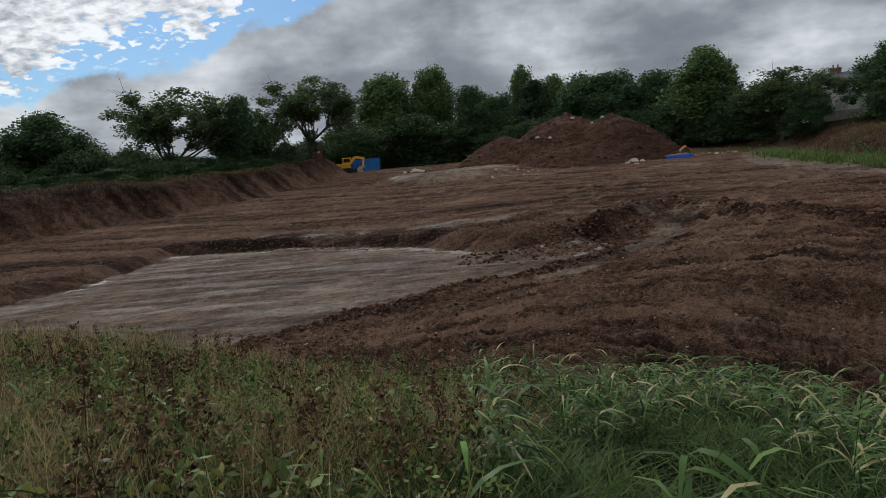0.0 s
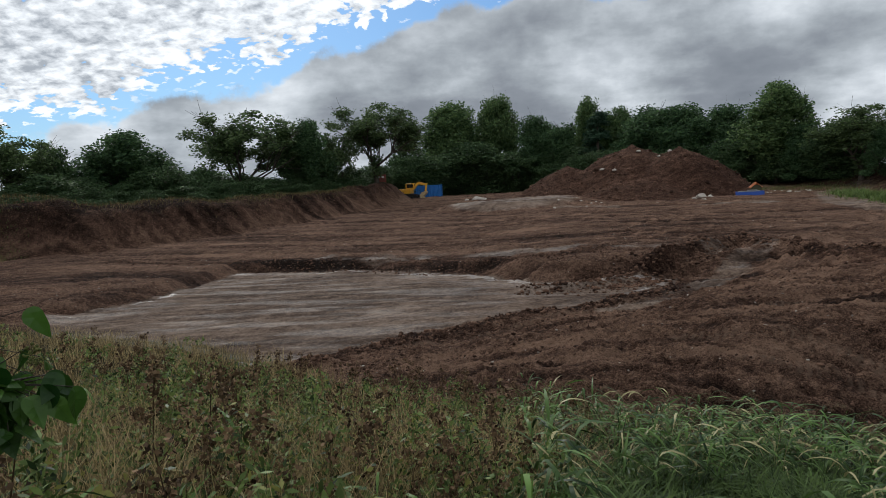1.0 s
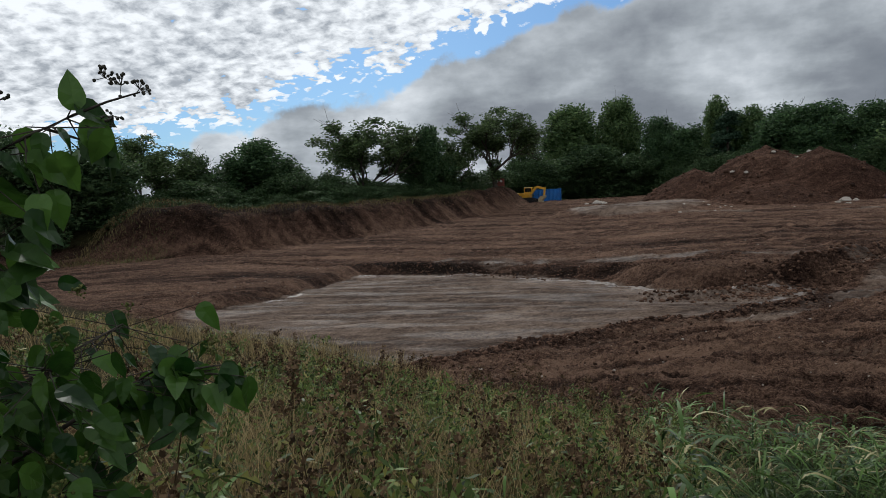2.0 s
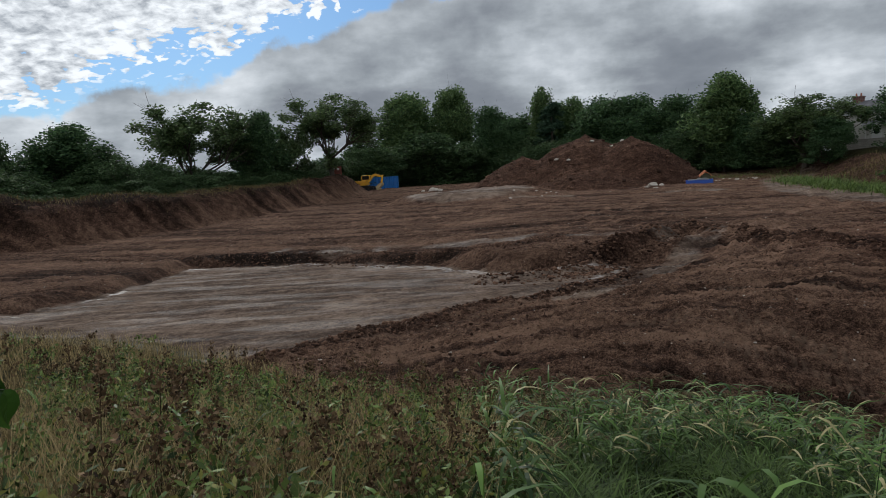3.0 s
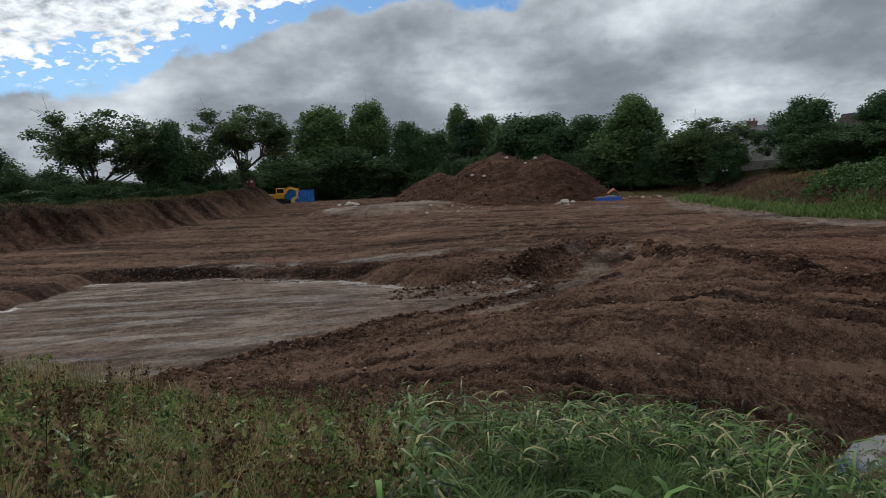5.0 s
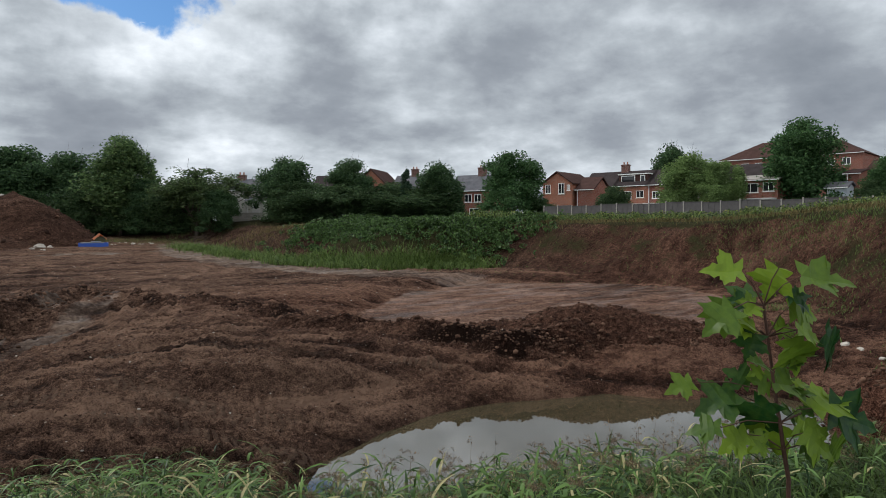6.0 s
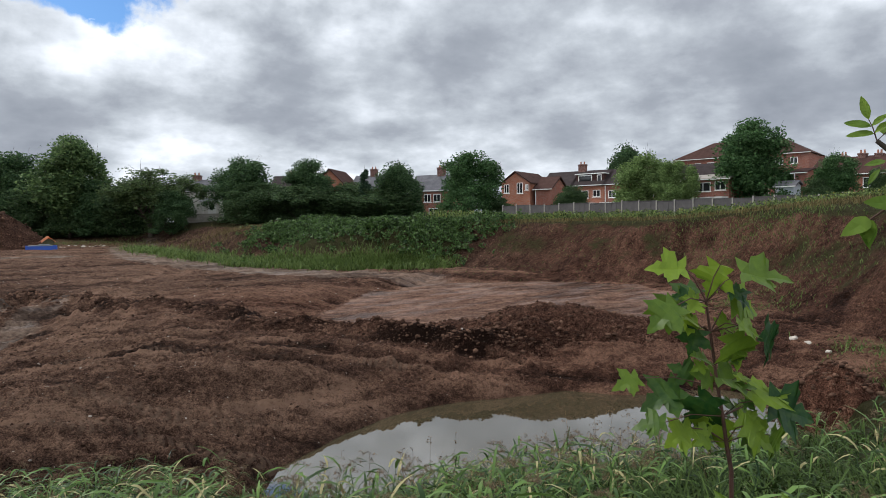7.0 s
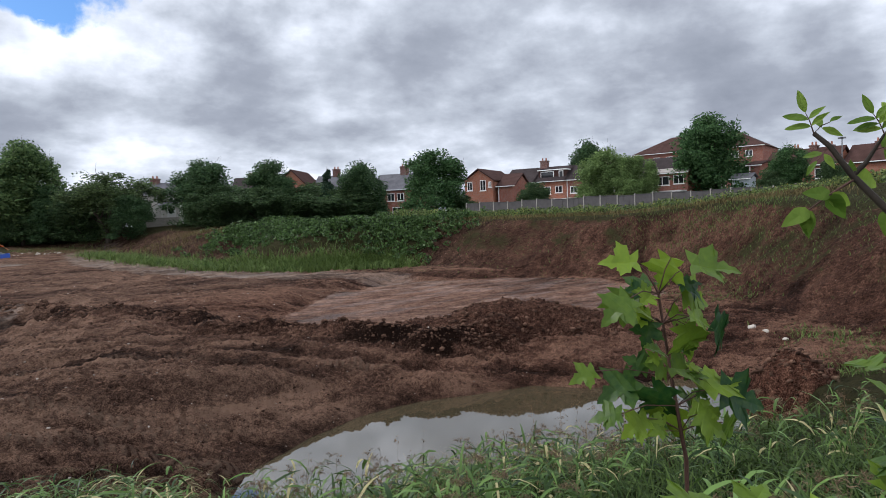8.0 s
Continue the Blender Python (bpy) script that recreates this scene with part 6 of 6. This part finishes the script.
def ash_branch():
    gz = ground_z(1.78, -0.55)
    base = Vector((1.78, -0.55, gz))
    e = thing("ash_tree", None, "young ash tree with yellowing leaves on dark twigs", "tree", base)
    trunk = [Vector((1.78, -0.55, gz - 0.1)), Vector((1.77, -0.5, 4.6)), Vector((1.74, -0.3, 5.2)), Vector((1.70, -0.08, 5.42))]
    main = [Vector((1.70, -0.08, 5.42)), Vector((1.69, -0.02, 5.49)), Vector((1.69, 0.03, 5.55)), Vector((1.68, 0.06, 5.60)), Vector((1.68, 0.085, 5.625))]
    twig("trunk", e, [p - base for p in trunk], 0.014, 0.007, STEM_DARK)
    twig("branch", e, [p - base for p in main], 0.007, 0.004, STEM_DARK)
    side1 = [main[2], Vector((1.70, 0.012, 5.57)), Vector((1.70, 0.0, 5.59)), Vector((1.70, -0.015, 5.615))]
    side2 = [main[2] - Vector((0, 0.005, 0.005)), Vector((1.67, 0.06, 5.52)), Vector((1.655, 0.09, 5.495))]
    twig("branch", e, [p - base for p in side1], 0.005, 0.002, STEM_DARK)
    twig("branch", e, [p - base for p in side2], 0.0025, 0.0015, STEM_RED)
    rn = random.Random(4)
    up = Vector((0, 0, 1))
    right = Vector((0.63, -0.78, 0)).normalized()     # to the right of the last view
    to_eye = Vector((-1, 0.1, 0.1))

    def compound(p, way, n, size):
        way = Vector(way).normalized()
        q = p + way * size * 0.95
        twig("stalk", e, [p - base, p.lerp(q, 0.5) + up * 0.004 - base, q - base], 0.0014, 0.0008, STEM_RED, 4)
        for i in range(n):
            t = (i + 1) / n
            for s in ((1, -1) if i < n - 1 else (0,)):
                sd = way.cross(to_eye).normalized() * s
                leaf(e, rn.choice(ASHES), p.lerp(q, t) - base, way * (0.5 if s else 1) + sd + up * rn.uniform(-0.1, 0.25), to_eye + up * rn.uniform(0.2, 1.0), size * rn.uniform(0.75, 1.1))
    compound(main[-1], -right * 0.35 + up * 0.9, 3, 0.040)
    compound(main[-1], right * 0.9 + up * 0.6, 2, 0.034)
    compound(main[-2], -right * 0.6 - up * 0.6, 2, 0.034)
    compound(side1[-1], -right * 0.55 + up, 4, 0.040)
    compound(side1[-1], right * 0.6 + up * 0.7, 3, 0.05)
    compound(side1[-2], right + up * 0.1, 3, 0.05)
    for p, d, s in ((side2[-1], -right * 0.7 - up * 0.35, 0.075), (side2[-1], -up - right * 0.15, 0.07), (side2[-1], -right * 0.2 - up * 0.9, 0.06), (side2[1], -right + up * 0.15, 0.065), (side2[1], right * 0.4 - up * 0.7, 0.075), (side2[1], right * 0.8 - up * 0.5, 0.07), (main[2], right * 0.8 - up * 0.25, 0.085), (main[1], right * 0.5 + up * 0.3, 0.08), (main[1], -right * 0.2 - up * 0.8, 0.06), (main[2], -right * 0.1 + up * 0.6, 0.04)):
        leaf(e, rn.choice(IVIES_YELLOW), p - base, d, to_eye + up * rn.uniform(0.0, 0.5), s * 0.68)


IVIES_YELLOW = [leaf_mesh("ivy", ASH, 0.2, 0.1, 7), leaf_mesh("ivy", ASH, 0.4, 0.2, 9)]
ash_branch()


def ivy_bush():
    """A flowering ivy bush that leans over the path from the west."""
    bx, by = -1.55, 0.75
    gz = ground_z(bx, by)
    base = Vector((bx, by, gz))
    e = thing("ivy_bush", None, "flowering ivy bush with glossy dark green leaves", "bush", base)
    rn = random.Random(9)
    up = Vector((0, 0, 1))
    view = Vector((-0.62, 0.78, 0)).normalized()
    right = Vector((0.78, 0.62, 0)).normalized()

    def umbel(p, d, r, n, mat, bead):
        bm = bmesh.new()
        for i in range(n):
            v = (Vector((rn.gauss(0, 1), rn.gauss(0, 1), rn.gauss(0, 1))).normalized() + Vector(d) * 0.7).normalized() * r * rn.uniform(0.8, 1.1)
            c = p + v - base
            bmesh.ops.create_icosphere(bm, subdivisions=1, radius=bead * rn.uniform(0.8, 1.2), matrix=Matrix.Translation(c))
            V, F = tube([p - base, c], [bead * 0.25, bead * 0.2], 3)
            vs = [bm.verts.new(q) for q in V]
            for f in F:
                bm.faces.new([vs[k] for k in f])
        part("umbel", bm, mat, e)

    def spray(pts, leaves, size, spread, droop):
        pts = [Vector(p) for p in pts]
        twig("stem", e, [p - base for p in pts], 0.006, 0.002, STEM_DARK)
        for i in range(int(leaves * 2.4)):
            t = rn.uniform(0.1, 1.0) * (len(pts) - 1)
            k = min(int(t), len(pts) - 2)
            p = pts[k].lerp(pts[k + 1], t - k)
            q = p + Vector((rn.gauss(0, 1), rn.gauss(0, 1), rn.gauss(0, 0.8) - droop * 0.4)) * spread * 0.8
            twig("stalk", e, [p - base, q - base], 0.0014, 0.001, STEM_DARK, 3)
            way = right * rn.gauss(0.2, 0.5) + view * rn.gauss(0, 0.4) - up * droop * rn.uniform(0.5, 1.4) + up * 0.2
            leaf(e, rn.choice(IVIES), q - base, way, -view * rn.uniform(0.2, 1.0) + up * rn.uniform(0.1, 1) + right * rn.gauss(0, 0.4), size * rn.uniform(0.55, 0.95))
        return pts

    root = (bx, by, gz - 0.05)
    mid = (-1.35, 0.75, 4.9)
    a = spray([root, mid, (-1.10, 0.70, 5.45), (-0.98, 0.74, 5.58), (-0.93, 0.80, 5.625), (-0.885, 0.84, 5.655)], 22, 0.082, 0.045, 1.0)
    tip = a[-1]
    twig("stem", e, [tip - base, Vector((-0.85, 0.87, 5.675)) - base, Vector((-0.815, 0.90, 5.69)) - base], 0.0022, 0.0012, STEM_DARK)
    for p, d in (((-0.835, 0.885, 5.70), (0, 0, 1)), ((-0.815, 0.90, 5.695), (0.4, 0.3, 0.3)), ((-0.85, 0.87, 5.71), (-0.2, 0, 1)), ((-0.845, 0.875, 5.655), (0.2, 0.2, -0.6)), ((-0.955, 0.78, 5.675), (0, 0, 0.4)), ((-0.99, 0.72, 5.73), (0, 0, 0.4))):
        umbel(Vector(p), Vector(d), 0.016, 15, UMBEL, 0.0028)
    leaf(e, IVIES[0], Vector((-0.882, 0.842, 5.662)) - base, up + right * -0.1, -view, 0.062)
    leaf(e, IVIES[1], Vector((-0.875, 0.85, 5.65)) - base, right * 0.6 - up * 0.9, -view + right * 0.5, 0.085)
    for pts, n, sz, sp in (([mid, (-1.17, 0.98, 5.2), (-1.12, 1.02, 5.25)], 34, 0.085, 0.08),
                           ([mid, (-1.22, 0.72, 5.3), (-1.06, 0.76, 5.45), (-1.0, 0.80, 5.48)], 46, 0.085, 0.06),
                           ([mid, (-1.24, 1.0, 5.06), (-1.12, 1.12, 5.15), (-1.04, 1.2, 5.20), (-0.99, 1.24, 5.17)], 42, 0.095, 0.055),
                           ([mid, (-1.3, 0.85, 4.95), (-1.15, 0.9, 5.02), (-1.03, 0.98, 5.03)], 56, 0.10, 0.09),
                           ([mid, (-1.4, 1.0, 5.1), (-1.35, 1.25, 5.2), (-1.3, 1.4, 5.25)], 46, 0.09, 0.12),
                           ([mid, (-1.2, 0.8, 4.8), (-1.0, 0.9, 4.75), (-0.9, 1.0, 4.72)], 50, 0.09, 0.11),
                           ([mid, (-1.5, 0.9, 5.2), (-1.5, 1.1, 5.4)], 34, 0.09, 0.12)):
        p = spray(pts, n, sz, sp, 0.8)
        for k in range(3):
            umbel(p[-1] + Vector((rn.gauss(0, 0.05), rn.gauss(0, 0.05), 0.03 + rn.uniform(0, 0.06))), up, 0.018, 14, IVYBUD, 0.0032)


ivy_bush()


# ---- clods and stones on the bare soil ----
CLOD = Mat("clay_clod", 0.95, 0.04)
CLOD.colour(CLOD.ramp(CLOD.math("ADD", CLOD.math("MULTIPLY", CLOD.island(), 0.6), CLOD.math("MULTIPLY", CLOD.noise(0.15, 3), 0.4)), (0.2, (0.026, 0.015, 0.011)), (0.8, (0.150, 0.088, 0.060))))
CLOD = CLOD.m
PEBBLE = leaf_mat("pale_pebble", (0.16, 0.13, 0.11), (0.46, 0.41, 0.35), 0.8, 0.0)
ICO_V, ICO_F = [], []
bm = bmesh.new()
bmesh.ops.create_icosphere(bm, subdivisions=1, radius=1.0)
bm.verts.index_update()
ICO_V = np.array([tuple(v.co) for v in bm.verts])
ICO_F = np.array([[v.index for v in f.verts] for f in bm.faces])
bm.free()


def lumps(rng, x, y, z, size):
    """Many small angular lumps in one mesh."""
    n = len(x)
    jit = rng.uniform(0.65, 1.25, (n, len(ICO_V), 1))
    sc = np.stack([rng.uniform(0.7, 1.3, n), rng.uniform(0.6, 1.2, n), rng.uniform(0.45, 0.9, n)], -1)[:, None, :] * np.asarray(size)[:, None, None]
    a = rng.uniform(0, 6.28, n)
    B = ICO_V[None] * jit * sc
    c, s = np.cos(a)[:, None], np.sin(a)[:, None]
    X = B[..., 0] * c - B[..., 1] * s + x[:, None]
    Y = B[..., 0] * s + B[..., 1] * c + y[:, None]
    Z = B[..., 2] + (z + np.asarray(size) * 0.2)[:, None]
    V = np.stack([X, Y, Z], -1).reshape(-1, 3)
    F = (ICO_F[None] + (np.arange(n) * len(ICO_V))[:, None, None]).reshape(-1, 3)
    return V, F


def bare_places(rng, n, box):
    x = rng.uniform(box[0], box[1], n)
    y = rng.uniform(box[2], box[3], n)
    z, grass, grey, red, rut, wet = ground(x, y)
    ok = (grass < 0.35) & (grey < 0.35) & (area(x, y, POND) > 0.2)
    return x[ok], y[ok], z[ok]


rng = np.random.default_rng(77)
X, Y, Z, S = [], [], [], []
for n, box, lo, hi in ((30000, (-8, 32, 12, 36), 0.012, 0.07), (5200, (-30, 40, 30, 62), 0.02, 0.09), (3600, (20, 48, 2, 26), 0.02, 0.09)):
    x, y, z = bare_places(rng, n, box)
    keep = fbm(x, y, 0.5, 3) + 0.3 * fbm(x, y, 2.0, 2) > rng.uniform(-0.5, 0.5, len(x))
    x, y, z = x[keep], y[keep], z[keep]
    X.append(x), Y.append(y), Z.append(z)
    S.append(lo + (hi - lo) * rng.random(len(x)) ** 4)
for line, n, w, hi in ((LIP, 1500, 0.9, 0.12), (SCARP, 1500, 1.6, 0.16), (GULLY, 900, 1.4, 0.14), (SPUR, 1300, 1.6, 0.14), (STEP, 1400, 1.2, 0.12), (PADLIP, 1500, 1.4, 0.11), ([(-20.5, 52.5), (-10.4, 51), (0, 46.5), (3, 42)], 1100, 1.0, 0.09), (BERM, 2200, 6.5, 0.17)):
    x, y, z = spread_on(rng, n, line, w)
    z = ground(x, y)[0]
    X.append(x), Y.append(y), Z.append(z)
    S.append(0.03 + (hi - 0.03) * rng.random(len(x)) ** 3)
V, F = lumps(rng, np.concatenate(X), np.concatenate(Y), np.concatenate(Z), np.concatenate(S))
stuff("soil_clod", V, F, CLOD, "broken clods of reddish clay strewn over the site", "soil")

x, y, z = bare_places(rng, 3000, (-30, 42, 13, 70))
V, F = lumps(rng, x, y, z, 0.012 + 0.045 * rng.random(len(x)) ** 3)
stuff("pebble", V, F, PEBBLE, "small pale stones scattered over the soil", "stone")


def heap_clods(name, ob, n, lo, hi, seed):
    """Loose clods lying on a heap's own surface."""
    rg = np.random.default_rng(seed)
    me = ob.data
    co = np.empty(len(me.vertices) * 3)
    me.vertices.foreach_get("co", co)
    co = co.reshape(-1, 3)
    used = np.unique(np.array([i for p in me.polygons for i in p.vertices]))
    pick = co[rg.choice(used, n)] + np.array(ob.location)
    V, F = lumps(rg, pick[:, 0] + rg.normal(0, 0.1, n), pick[:, 1] + rg.normal(0, 0.1, n), pick[:, 2], lo + (hi - lo) * rg.random(n) ** 3)
    stuff(name, V, F, CLOD, "loose clods lying on the heap of soil", "soil")


for nm, n, lo, hi in (("earth_mound", 900, 0.08, 0.35), ("soil_mound", 1500, 0.02, 0.13), ("clay_mound", 700, 0.02, 0.12)):
    heap_clods("heap_clod", bpy.data.objects[nm], n, lo, hi, n)
# a few large pale lumps near the top of the big heap
hob = bpy.data.objects["earth_mound"]
top = max((v.co for v in hob.data.vertices), key=lambda c: c.z)
for i, (dx, dy) in enumerate(((0.6, -2.2), (-3.5, -4.5), (3.2, -3.0), (-5.0, -3.6), (4.6, -4.4))):
    p = min((v.co for v in hob.data.vertices), key=lambda c: (c.x - top.x - dx) ** 2 + (c.y - top.y - dy) ** 2)
    ob = thing("concrete_lump", STONES[i % 4], "pale broken concrete lying on the soil heap", "rubble", hob.location + p + Vector((0, 0, 0.1)), i, "rubble on the heap")
    ob.scale = (0.36, 0.28, 0.26)
# washed-out rubbish at the pond's east corner
for i, (x, y, s_) in enumerate(((30.0, 7.8, 0.22), (29.6, 7.2, 0.16), (28.8, 6.3, 0.13), (30.6, 6.4, 0.12))):
    stone(x, y, s_, i, "pale scrap lying at the foot of the bank")
